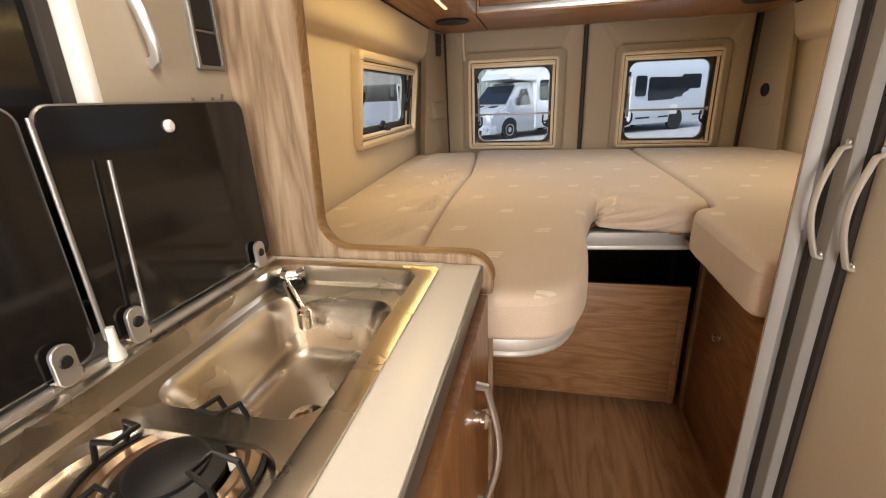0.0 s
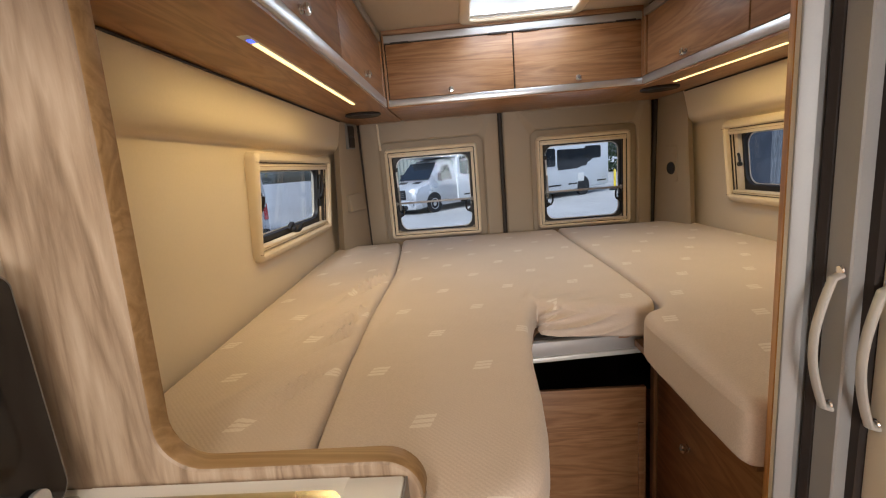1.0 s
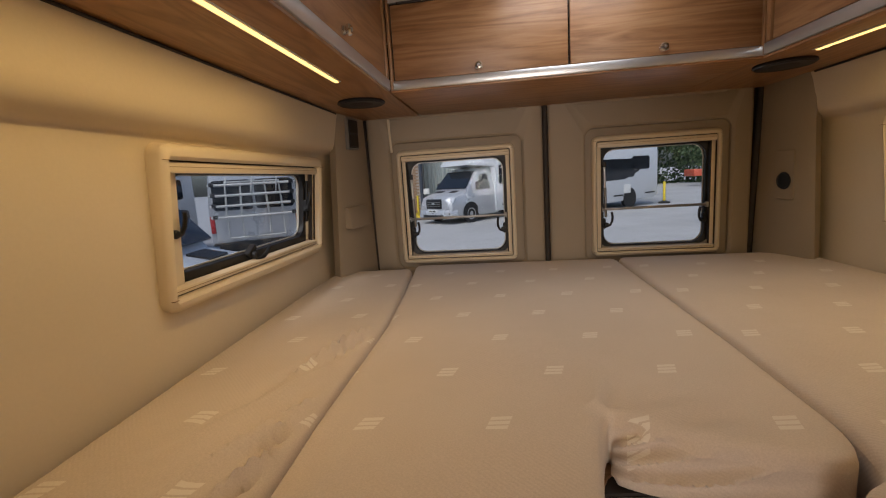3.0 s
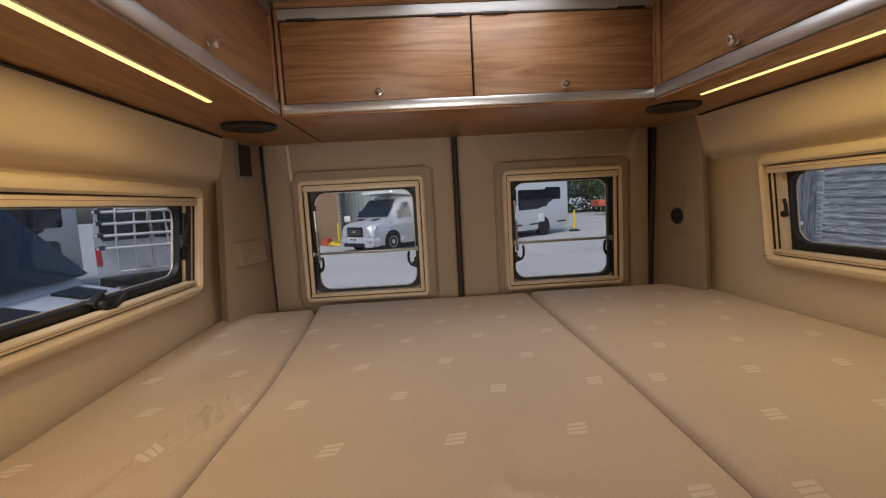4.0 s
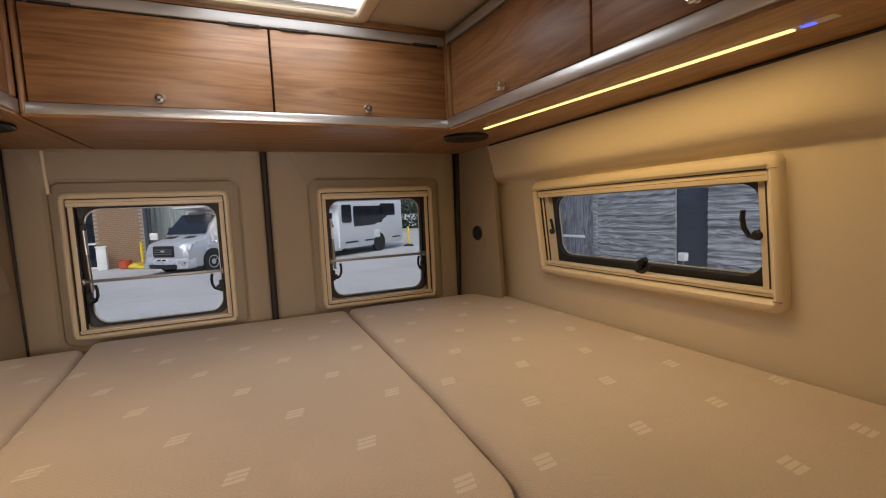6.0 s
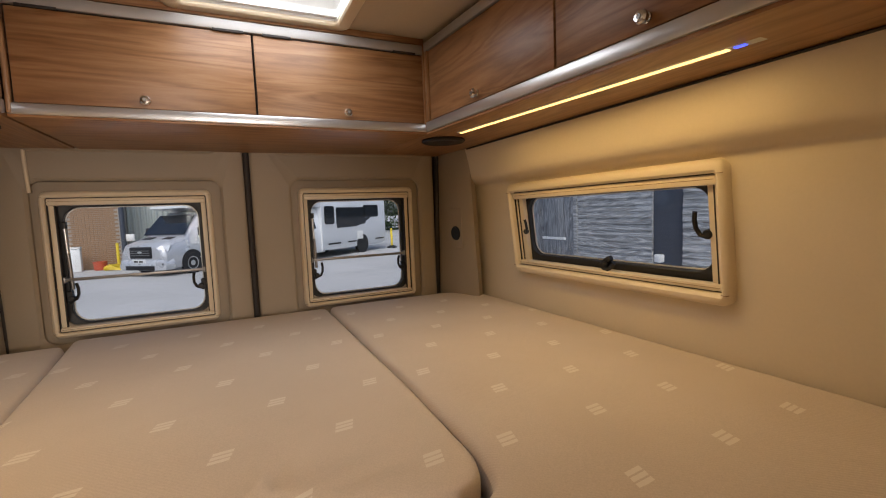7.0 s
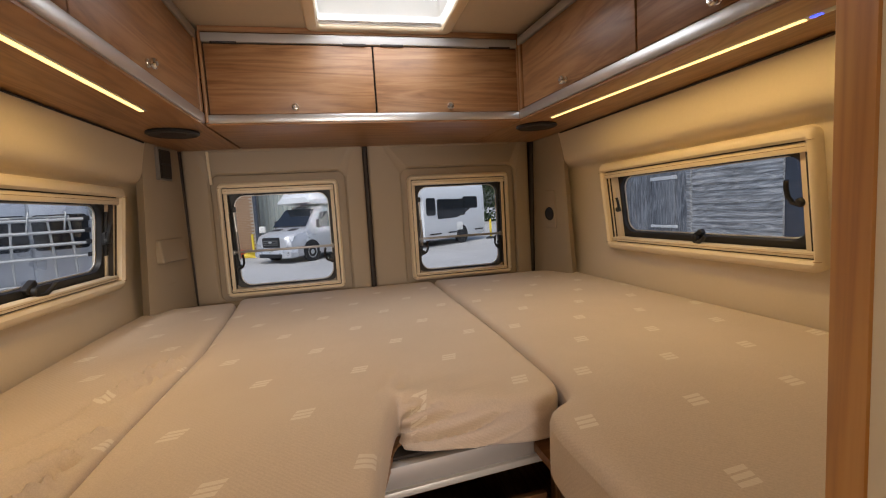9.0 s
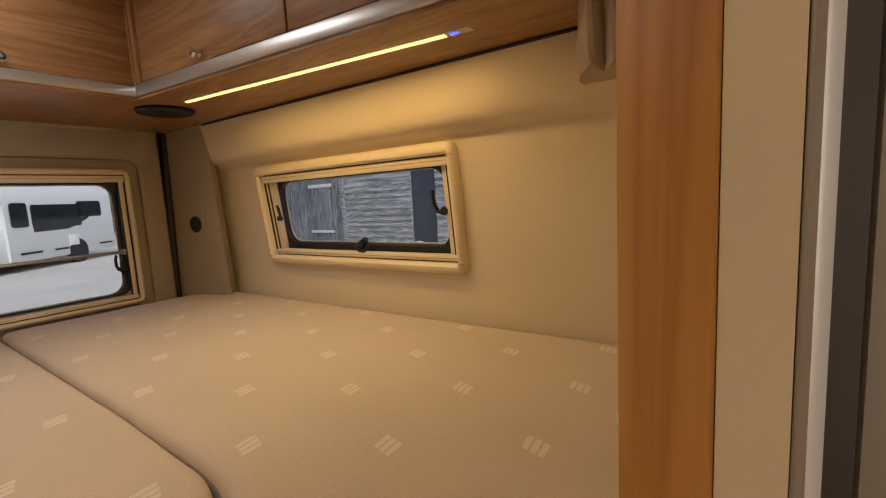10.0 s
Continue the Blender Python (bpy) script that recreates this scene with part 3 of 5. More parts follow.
# ---- roof light ----
_t = thing("roof_light", "square white roof light set in the beige ceiling", "roof light", pose((SKY[0] + SKY[1]) / 2, (SKY[2] + SKY[3]) / 2, 1.872))
_w, _h = SKY[1] - SKY[0], SKY[3] - SKY[2]
_flat = pose(0, 0, 0, -90, 0, 0)
part("flange", ring_slab(round_rect(_w + 0.085, _h + 0.085, 0.03), round_rect(_w, _h, 0.012), -0.0, 0.012, 0.008, m=pose(0, 0, -0.012, 90, 0, 0)), M_FRAME, _t)
part("shaft", ring_slab(round_rect(_w + 0.012, _h + 0.012, 0.012), round_rect(_w - 0.004, _h - 0.004, 0.012), 0.0, 0.09, 0.002, m=pose(0, 0, 0.0, 90, 0, 0)), M_WHITEPL, _t)
part("dome", slab(round_rect(_w + 0.05, _h + 0.05, 0.03), 0.0, 0.02, 0.006, m=pose(0, 0, 0.092, 90, 0, 0)), M_DOME, _t, "white dome that glows in place of daylight")
part("edge_strip", box((-_w / 2, _h / 2 - 0.02, 0.004), (_w / 2, _h / 2 - 0.004, 0.014), 0.003), M_ALU, _t)


# ---- overhead lockers ----
def knob(parent, m):
    k = part("knob", lathe([(0.0105, 0.0), (0.0105, 0.004), (0.0085, 0.006), (0.0085, 0.010), (0.0125, 0.013), (0.013, 0.018), (0.010, 0.022), (0.0, 0.023)], m, 20), M_CHROME, parent, "small round chrome push knob")
    part("keyway", lathe([(0.0, 0.0), (0.0048, 0.0), (0.0048, 0.0012), (0.0, 0.0012)], m @ pose(0, 0, 0.0228), 12), M_GREYALU, k)
    return k


t = thing("rear_locker", "walnut overhead locker with two flap doors across the rear", "locker", pose(0, 2.18, 1.55))
W0, W1, SPLIT = -0.546, 0.556, 0.012
part("bottom", box((W0, 0.0, 0.0), (W1, 0.57, 0.014), 0.001), M_WOOD_X, t)
part("top", box((W0, 0.02, 0.30), (W1, 0.55, 0.312)), M_WOOD_X, t)
part("back", box((W0, 0.555, 0.014), (W1, 0.57, 0.30)), M_WOOD_X, t)
for x0, x1 in ((W0 + 0.014, SPLIT - 0.003), (SPLIT + 0.003, W1 - 0.010)):
    d = part("flap_door", box((x0, 0.004, 0.036), (x1, 0.022, 0.262), 0.002), M_WOOD_X, t)
    part("shadow_gap", box((x0 - 0.004, 0.016, 0.030), (x1 + 0.004, 0.026, 0.268)), M_DARKGAP, t)
    knob(d, pose(-0.262 if x0 < 0 - 0.3 else 0.279, 0.004, 0.055, 90, 0, 0))
part("lower_profile", box((W0, -0.004, 0.006), (W1, 0.012, 0.034), 0.004), M_ALU, t, "satin aluminium edge profile")
part("upper_profile", box((W0, -0.002, 0.266), (W1, 0.014, 0.296), 0.004), M_PROFILE, t, "dull aluminium top profile")
for hx in (-0.47, -0.05, 0.08, 0.48):
    part("hinge", box((hx - 0.04, -0.0035, 0.261), (hx + 0.04, 0.004, 0.268), 0.001), M_RUBBER, t)
for px_ in (W0, W1 - 0.010):
    part("corner_post", box((px_, -0.006, 0.008), (px_ + 0.010, 0.016, 0.298), 0.003), M_WOOD_Z, t)
single("locker_headboard", box((W0, 2.19, 1.852), (W1, 2.22, 1.871)), M_WOOD_X, "narrow walnut strip between locker and ceiling", "trim", kind="structure")


def side_locker(s, y_front, splits, label):
    """A run of flap-door lockers along the side with an aluminium edge and the light strip under it."""
    t = thing("side_locker", label, "locker", pose(0, 0, 0), "lockers along the sides")
    X0, X1 = 0.550, 0.90

    def bar(xa, xb, ya, yb, za, zb, bev=0.0):
        b = box((xa, ya, za), (xb, yb, zb), bev)
        for v in b.verts:
            v.co = Vector((locker_x(s, v.co.x, v.co.y), v.co.y, droop(v.co.z, v.co.y)))
        return b
    ye = 2.182
    part("bottom", bar(X0 + 0.002, X1 + 0.03, y_front, ye + 0.555, 1.549, 1.562), M_WOOD_Y, t)
    part("inner_box", bar(X0 + 0.022, X1 - 0.02, y_front, ye - 0.004, 1.562, 1.870), M_DARKGAP, t)
    for ya, yb in zip(splits, splits[1:]):
        d = part("flap_door", bar(X0 + 0.002, X0 + 0.020, ya + 0.003, yb - 0.003, 1.592, 1.818, 0.002), M_WOOD_Y, t)
        yk = (ya + yb) / 2 + (0.012 if s > 0 else -0.045 if ya > 1 else 0.0)
        knob(d, Matrix.Translation((locker_x(s, X0 + 0.002, yk), yk, droop(1.611, yk))) @ pose(0, 0, 0, 0, -90 * s, 0))
    part("lower_profile", bar(X0 - 0.004, X0 + 0.014, y_front, ye - 0.006, 1.556, 1.589, 0.004), M_ALU, t, "satin aluminium edge profile")
    part("upper_profile", bar(X0 - 0.002, X0 + 0.014, y_front, ye - 0.006, 1.822, 1.852, 0.004), M_PROFILE, t, "dull aluminium top profile")
    part("end_strip", bar(X0 - 0.003, X0 + 0.02, ye - 0.030, ye - 0.012, 1.590, 1.820, 0.002), M_WOOD_Z, t)
    wb = tube([(side_x(s, 0.858, y), y, droop(1.545, y)) for y in (y_front, 1.2, 1.6, 2.0, 2.45)], 0.0032)
    part("wall_bead", wb, M_RUBBER, t)
    return t


side_locker(1, 0.82, (0.86, 1.085, 1.565, 2.150), "walnut overhead side locker with flap doors and chrome knobs")
side_locker(-1, 0.67, (0.80, 1.453, 2.150), "walnut overhead side locker with flap doors and chrome knobs")


def led_strip(s, y0, y1, x, skew):
    t = thing("strip_lamp", "slim warm white LED strip under the locker, lit", "lamp", pose(0, 0, 0), "strip lamps under the lockers")

    def bar(xa, xb, ya, yb, za, zb, bev=0.0):
        b = box((xa, ya, za), (xb, yb, zb), bev)
        for v in b.verts:
            v.co.x = s * v.co.x + skew * (2.115 - v.co.y)
        return b
    part("channel", bar(x - 0.012, x + 0.012, y0 - 0.055, y1, 1.5465, 1.5495, 0.001), M_ALUWHITE, t)
    part("diffuser", bar(x - 0.0055, x + 0.0055, y0, y1 - 0.004, 1.5440, 1.5470, 0.001), M_LED, t, "glowing warm white diffuser")
    part("touch_switch", bar(x - 0.005, x + 0.005, y0 - 0.028, y0 - 0.010, 1.5445, 1.5470, 0.001), M_BLUELED, t, "small blue touch switch light")


led_strip(1, 1.268, 2.118, 0.650, 0.108)
led_strip(-1, 1.100, 1.955, 0.645, 0.014)


def speaker(x, y):
    t = thing("loudspeaker", "flat round black loudspeaker under the locker corner", "loudspeaker", pose(x, y, 1.552), "corner loudspeakers")
    part("rim", lathe([(0.070, 0.0), (0.080, -0.002), (0.082, -0.010), (0.076, -0.014), (0.068, -0.012)], None, 32), M_BLACK, t)
    part("grille", lathe([(0.0, -0.006), (0.068, -0.006), (0.068, -0.0105), (0.04, -0.012), (0.0, -0.0125)], None, 32), M_RUBBER, t)


speaker(-0.678, 2.275)
speaker(0.660, 2.275)
single("hanging_cord", tube([(-0.700, REAR - 0.02, 1.545), (-0.698, REAR - 0.022, 1.47), (-0.694, REAR - 0.024, 1.40)], 0.006), M_FRAME, "cream blind cord cover beside the window", "cord")

# ---- bed ----
from mathutils import geometry


def resample(pts, step):
    out = []
    n = len(pts)
    for i in range(n):
        a, b = Vector(pts[i]), Vector(pts[(i + 1) % n])
        k = max(1, int((b - a).length / step))
        out += [a.lerp(b, j / k) for j in range(k)]
    return out


def smooth_loop(pts, times):
    for _ in range(times):
        n = len(pts)
        pts = [pts[i] * 0.5 + (pts[i - 1] + pts[(i + 1) % n]) * 0.25 for i in range(n)]
    return pts


def cushion(name, outline, z0, z1, label, soft, folds=lambda p, up: 0.0, wrinkle=lambda x, y: 0.0, rounds=6, shift=(0, 0), step=0.008):
    """A covered foam cushion with rolled edges; the cover wrinkles on the sides by folds() and on top by wrinkle()."""
    pts = smooth_loop(resample(outline, step), int(rounds * 3 * (0.008 / step) ** 2))
    n = len(pts)
    nor = []
    for i in range(n):
        d = (pts[(i + 1) % n] - pts[i - 1]).normalized()
        nor.append(Vector((-d.y, d.x)))
    rings = [(0.010, z0), (0.002, z0 + 0.006)] + [(0.0, z0 + 0.006 + (z1 - z0 - 0.028) * k / 16) for k in range(1, 17)] + [(0.003, z1 - 0.011), (0.009, z1 - 0.004), (0.020, z1 - 0.0005)]
    b, side = bmesh.new(), bmesh.new()
    loops, low = [], []
    for ri, (ins, z) in enumerate(rings):
        lp = []
        for p, q in zip(pts, nor):
            f = folds(p, z - z0) if z < z1 - 0.003 else 0.0
            c = p + q * (ins - f)
            lp.append((c.x, c.y, z))
        if ri <= 17:
            low.append([side.verts.new(p) for p in lp])
        if ri >= 17:
            loops.append([b.verts.new(p) for p in lp])
    for where, rows_ in ((side, low), (b, loops)):
        for q, z in zip(rows_, rows_[1:]):
            for k in range(n):
                where.faces.new((q[k], q[(k + 1) % n], z[(k + 1) % n], z[k]))
    side.faces.new(low[0][::-1])
    edge = [Vector((v.co.x, v.co.y)) for v in loops[-1]]
    xs, ys = [p.x for p in edge], [p.y for p in edge]
    g = 0.0105
    gx, gy = np.meshgrid(np.arange(min(xs) + g / 2, max(xs), g), np.arange(min(ys) + g / 2, max(ys), g))
    gx, gy = gx.ravel(), gy.ravel()
    inside = np.zeros(len(gx), bool)
    near = np.full(len(gx), 9.0)
    for k in range(n):
        a, c = edge[k], edge[(k + 1) % n]
        if a.y != c.y:
            inside ^= ((a.y > gy) != (c.y > gy)) & (gx < (c.x - a.x) * (gy - a.y) / (c.y - a.y) + a.x)
        near = np.minimum(near, np.abs(a.x - gx) + np.abs(a.y - gy))
    grid = [Vector((float(u), float(v))) for u, v in zip(gx[inside & (near > 0.009)], gy[inside & (near > 0.009)])]
    verts, _, faces, *_ = geometry.delaunay_2d_cdt(edge + grid, [(k, (k + 1) % n) for k in range(n)], [], 1, 1e-6)
    made = []
    for i, p in enumerate(verts):
        if i < n:
            made.append(loops[-1][i])
            continue
        made.append(b.verts.new((p.x, p.y, z1 - 0.001 + soft * (noise.noise((p.x * 3, p.y * 3, z1)) * 0.5 + 0.5) + wrinkle(p.x, p.y))))
    for f in faces:
        try:
            b.faces.new([made[k] for k in f])
        except ValueError:
            pass
    t = thing(name, label, "mattress", pose(-shift[0], -shift[1], 0), "bed cushions")
    for where in (b, side):
        for v in where.verts:
            v.co.x, v.co.y = v.co.x + shift[0], v.co.y + shift[1]
    part("top_cover", b, M_FABRIC, t, "", 75)
    part("border", side, M_FABRIC, t, "", 75)
    return t


def crease(x, y, ax, ay, bx, by, depth, width):
    """A soft fold along a line from a to b."""
    d = Vector((bx - ax, by - ay))
    L = d.length
    d /= L
    s = (x - ax) * d.x + (y - ay) * d.y
    o = (x - ax) * -d.y + (y - ay) * d.x
    if s < -0.05 or s > L + 0.05:
        return 0.0
    f = max(0.0, min(1.0, min(s + 0.05, L + 0.05 - s) / 0.12))
    return depth * f * (math.exp(-(o / width) ** 2) - 0.8 * math.exp(-((o - width * 1.8) / width) ** 2))


mid = [(0.266, 2.69), (-0.615, 2.69), (-0.575, 2.30), (-0.537, 1.88), (-0.530, 1.37), (-0.513, 1.04), (-0.494, 0.80), (-0.482, 0.70), (-0.42, 0.645), (-0.31, 0.618), (-0.215, 0.632), (-0.165, 0.685),
       (-0.140, 0.78), (-0.130, 0.90), (-0.124, 1.03), (-0.105, 1.20), (-0.080, 1.33), (-0.066, 1.385), (-0.054, 1.425), (-0.038, 1.398), (-0.005, 1.365), (0.08, 1.322), (0.16, 1.302), (0.230, 1.302), (0.259, 1.36), (0.268, 1.70)]


def mid_folds(p, up):
    """Fan of folds where the cover is pulled round the front edge; it hangs forward beside the tip."""
    wide = max(0.0, min(1.0, (p.x + 0.055) / 0.03)) * max(0.0, min(1.0, (0.235 - p.x) / 0.06)) if 1.27 < p.y < 1.46 else 0.0
    h = up / 0.086
    env = math.sin(math.pi * max(0.0, min(1.0, 0.04 + 0.93 * h))) ** 0.8
    hang = max(0.0, p.y - 1.312) * max(0.0, 1 - h / 0.75) * 0.65
    fan = math.atan2(up + 0.020, p.x + 0.105)
    fade = max(0.15, min(1.0, (0.215 - p.x) / 0.13))
    ridge = 1 - abs(math.sin(fan * 17 + 0.7 * math.sin(p.x * 23)))
    wav = fade * (0.021 * (ridge ** 1.5 - 0.35) + 0.0018 * math.sin(fan * 43 + 1.0))
    return wide * (wav * env + hang) + 0.002 * env * noise.noise((p.x * 18, p.y * 18, 2 + up * 10))


def mid_wrinkle(x, y):
    z = crease(x, y, -0.062, 1.37, -0.018, 1.520, -0.013, 0.014)
    z += crease(x, y, -0.020, 1.39, 0.10, 1.45, 0.003, 0.016)
    z += crease(x, y, 0.035, 1.35, 0.12, 1.38, 0.005, 0.012)
    z += crease(x, y, -0.525, 1.45, -0.50, 1.80, 0.007, 0.018)
    z += crease(x, y, -0.52, 1.02, -0.44, 1.32, 0.005, 0.020)
    return z


def left_wrinkle(x, y):
    """Slack cover pulled towards the seam: long folds that run into it from the wall side."""
    z = crease(x, y, -0.66, 1.50, -0.560, 1.82, 0.022, 0.013)
    z += crease(x, y, -0.61, 1.62, -0.548, 1.84, -0.020, 0.009)
    z += crease(x, y, -0.72, 1.30, -0.590, 1.58, 0.012, 0.016)
    z += crease(x, y, -0.66, 1.22, -0.545, 1.48, 0.016, 0.011)
    z += crease(x, y, -0.600, 1.29, -0.536, 1.390, -0.024, 0.008)
    z += crease(x, y, -0.585, 1.18, -0.532, 1.290, -0.022, 0.008)
    z += crease(x, y, -0.580, 1.240, -0.532, 1.335, 0.016, 0.008)
    z += crease(x, y, -0.70, 0.92, -0.55, 1.18, 0.010, 0.018)
    z += crease(x, y, -0.62, 0.86, -0.535, 1.08, -0.012, 0.010)
    return z


cushion("centre_mattress", mid, 0.795, BED, "beige covered centre mattress with pale marks and a rounded tip", 0.004, mid_folds, mid_wrinkle, 5, (0, 0), 0.005)
_wl = lambda y: side_x(-1, 0.985, y) + foot(y) + 0.004
cushion("side_mattress", [(-0.620, 2.64), (_wl(2.5), 2.62), (_wl(2.3), 2.3), (_wl(1.6), 1.6), (_wl(0.7), 0.69), (-0.494, 0.69), (-0.500, 0.80), (-0.519, 1.05), (-0.536, 1.37), (-0.542, 1.88), (-0.581, 2.3)],
        0.780, BED - 0.004, "beige covered mattress strip beside the kitchen side wall", 0.005, lambda p, up: 0.002 * noise.noise((p.x * 20, p.y * 20, 5 + up * 8)), left_wrinkle, 5, (0.102, -0.025))
_wr = lambda y: side_x(1, 0.985, y) - 0.004
cushion("side_mattress", [(0.272, 2.69), (0.273, 1.70), (0.264, 1.36), (0.240, 1.275), (0.195, 1.262), (0.172, 1.235), (0.168, 1.10), (0.167, 0.815), (_wr(0.82), 0.815), (_wr(1.6), 1.6), (_wr(2.4), 2.4), (_wr(2.55), 2.56), (0.84, 2.69)],
        0.772, BED + 0.003, "beige covered mattress with a step towards the aisle", 0.004, lambda p, up: 0.002 * noise.noise((p.x * 14, p.y * 14, 9 + up * 8)), lambda x, y: 0.0, 5, (0.076, 0.02))

# bed base: slatted deck edge, rails
t = thing("bed_base", "bed deck with pale aluminium edge carrying the mattresses", "bed base", pose(0, 0, 0))
tip = [(0.20, 1.335), (-0.06, 1.405), (-0.118, 1.20), (-0.150, 0.90), (-0.165, 0.78), (-0.190, 0.705), (-0.24, 0.665), (-0.31, 0.652), (-0.42, 0.675), (-0.47, 0.72), (-0.50, 1.4), (0.20, 1.45)]
_p = smooth_loop(resample(tip, 0.02), 4)
_b = loft([[(p.x, p.y, 0.778) for p in _p], [(p.x, p.y, 0.795) for p in _p]], None, (True, True))
part("deck", _b, M_WOOD_X, t)
_rail = [p for p in _p if p.y < 1.16 and p.x > -0.50]
_cut = max(range(len(_rail)), key=lambda i: (_rail[i] - _rail[i - 1]).length)
_rail = _rail[_cut:] + _rail[:_cut]
_b = bmesh.new()
tube([(p.x, p.y, 0.772) for p in _rail], 0.013, _b, 8, False, 1.35)
part("edge_rail", _b, M_ALUWHITE, t, "pale rounded aluminium edge rail")
_b = bmesh.new()
tube([(p.x, p.y, 0.752) for p in _rail], 0.010, _b, 8, False, 0.8)
part("lower_rail", _b, M_ALUWHITE, t)


def askew(b):
    """The beam's end at the aisle tip lies a little nearer the front."""
    for v in b.verts:
        v.co.y += 0.10 * (v.co.x - 0.20)
    return b


part("front_beam", askew(box((-0.115, 1.352, 0.744), (0.262, 1.375, 0.785), 0.003)), M_PROFILE, t, "grey aluminium beam under the front edge")
part("beam_lip", askew(box((-0.115, 1.344, 0.731), (0.262, 1.377, 0.745), 0.003)), M_ALUWHITE, t, "pale lip of the beam")
# Filler behind the beam, coloured near-black for the shade there.
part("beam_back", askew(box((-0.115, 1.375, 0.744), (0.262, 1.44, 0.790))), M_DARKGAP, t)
part("deck_right", box((0.20, 0.84, 0.752), (0.95, 2.66, 0.770)), M_WOOD_X, t)
part("deck_left", box((-0.90, 0.72, 0.757), (-0.50, 2.60, 0.776)), M_WOOD_X, t)
part("deck_centre", box((-0.49, 1.46, 0.778), (0.20, 2.66, 0.794)), M_WOOD_X, t)

# storage under the bed
t = thing("under_bed_board", "loose walnut board closing the space under the bed", "board", pose(0, 1.525, 0))
part("board", box((-0.40, 0.0, 0.036), (0.302, 0.016, 0.530), 0.002), M_WOOD_X, t)
part("offset_edge", box((0.276, -0.006, 0.036), (0.294, 0.0, 0.405), 0.001), M_WOOD_X, t)
t = thing("under_bed_cabinet", "walnut cabinet under the side mattress with a small knob", "cabinet", pose(0.335, 0.82, 0))
d = part("side_panel", box((0.010, 0.0, 0.0), (0.026, 0.745, 0.750), 0.002), M_WOOD_Y, t)
part("body", box((0.026, 0.0, 0.0), (0.60, 0.745, 0.748)), M_WOOD_Y, t)
fd = part("front_door", box((0.004, 0.19, 0.03), (0.016, 0.708, 0.722), 0.002), M_WOOD_Y, t)
part("door_edge", box((0.0025, 0.705, 0.03), (0.006, 0.709, 0.722), 0.001), M_BAND, fd, "pale edge of the door")
part("drawer_front", box((0.004, 0.004, 0.03), (0.016, 0.186, 0.722), 0.002), M_WOOD_Y, t)
part("top_strip", box((0.002, 0.0, 0.725), (0.012, 0.745, 0.750), 0.002), M_WOOD_Y, t)
part("stile", box((-0.004, 0.715, 0.0), (0.014, 0.745, 0.75), 0.002), M_WOOD_Z, t)
knob(fd, pose(0.004, 0.505, 0.446, 0, -90, 0))
# Added back sheet; the shade under the bed is its near-black colour.
single("under_bed_space", box((-0.5, 2.45, 0.0), (0.95, 2.50, 0.74)), M_DARKGAP, "back sheet of the storage under the bed, coloured dark as shade", "panel", kind="structure")
single("under_bed_side", box((-0.52, 1.0, 0.0), (-0.50, 2.45, 0.74)), M_WOOD_Y, "walnut side of the storage under the bed", "panel", kind="structure")

# ---- kitchen side ----
PY = 0.632    # face of the kitchen partition
out = [(-0.312, 0.0)]
for a in range(0, 91, 10):
    out.append((-0.312 - 0.045 + 0.045 * math.cos(radians(a)), 0.951 - 0.045 + 0.045 * math.sin(radians(a))))
for a in range(270, 179, -10):
    out.append((-0.565 + 0.055 * math.cos(radians(a)), 0.951 + 0.055 + 0.055 * math.sin(radians(a))))
out += [(-0.610, 1.40), (-0.606, 1.869), (-0.985, 1.869), (-0.985, 0.0)]
t = thing("kitchen_partition", "pale ash partition board with a rounded cut-out towards the bed", "partition", pose(0, 0, 0))
part("board", slab(out, PY, PY + 0.030, 0.003), M_ASH, t)
edge = [(x + 0.0008, PY + 0.015, z + 0.0005) for x, z in out[1:-2]]
_b = bmesh.new()
_loops = []
for i, (x, y, z) in enumerate(edge):
    a, c = edge[max(0, i - 1)], edge[min(len(edge) - 1, i + 1)]
    d_ = Vector((c[0] - a[0], c[2] - a[2])).normalized()
    q = Vector((d_.y, -d_.x))
    _loops.append([(x, PY + 0.001, z), (x + q.x * 0.002, PY + 0.004, z + q.y * 0.002), (x + q.x * 0.002, PY + 0.027, z + q.y * 0.002), (x, PY + 0.029, z)])
loft(_loops, _b)
part("edge_band", _b, M_BAND, t, "tan edge band")

t = thing("kitchen_unit", "kitchen unit with walnut front under a white worktop", "kitchen unit", pose(0, 0, 0))
part("body", box((-0.98, -0.55, 0.0), (-0.335, PY - 0.002, 0.785)), M_WOOD_Z, t)
dd = part("door", box((-0.335, 0.05, 0.08), (-0.316, 0.60, 0.895), 0.002), M_WOOD_Z, t)
knob(dd, pose(-0.316, 0.42, 0.80, 0, 90, 0))
hb = tube([(-0.316, 0.457, 0.823), (-0.302, 0.457, 0.822)] + [(-0.302 + 0.018 * math.sin(math.pi * k / 10), 0.457, 0.818 - 0.0196 * k) for k in range(1, 10)] + [(-0.302, 0.457, 0.619), (-0.316, 0.457, 0.618)], 0.0055, flat=1.4)
part("handle", hb, M_ALU, dd, "bowed satin metal handle")
part("drawer", box((-0.335, -0.52, 0.08), (-0.316, 0.04, 0.895), 0.002), M_WOOD_Z, t)
SX0, SX1, SY0, SY1, CZ = -0.706, -0.394, -0.30, 0.606, 0.935
t = thing("worktop", "glossy white worktop round the steel sink", "worktop", pose(0, 0, 0))
part("front_strip", box((SX1 - 0.004, -0.55, 0.905), (-0.330, PY - 0.001, CZ), 0.004), M_COUNTER, t)
part("back_strip", box((-0.98, -0.55, 0.905), (SX0 + 0.004, PY - 0.001, CZ), 0.003), M_COUNTER, t)
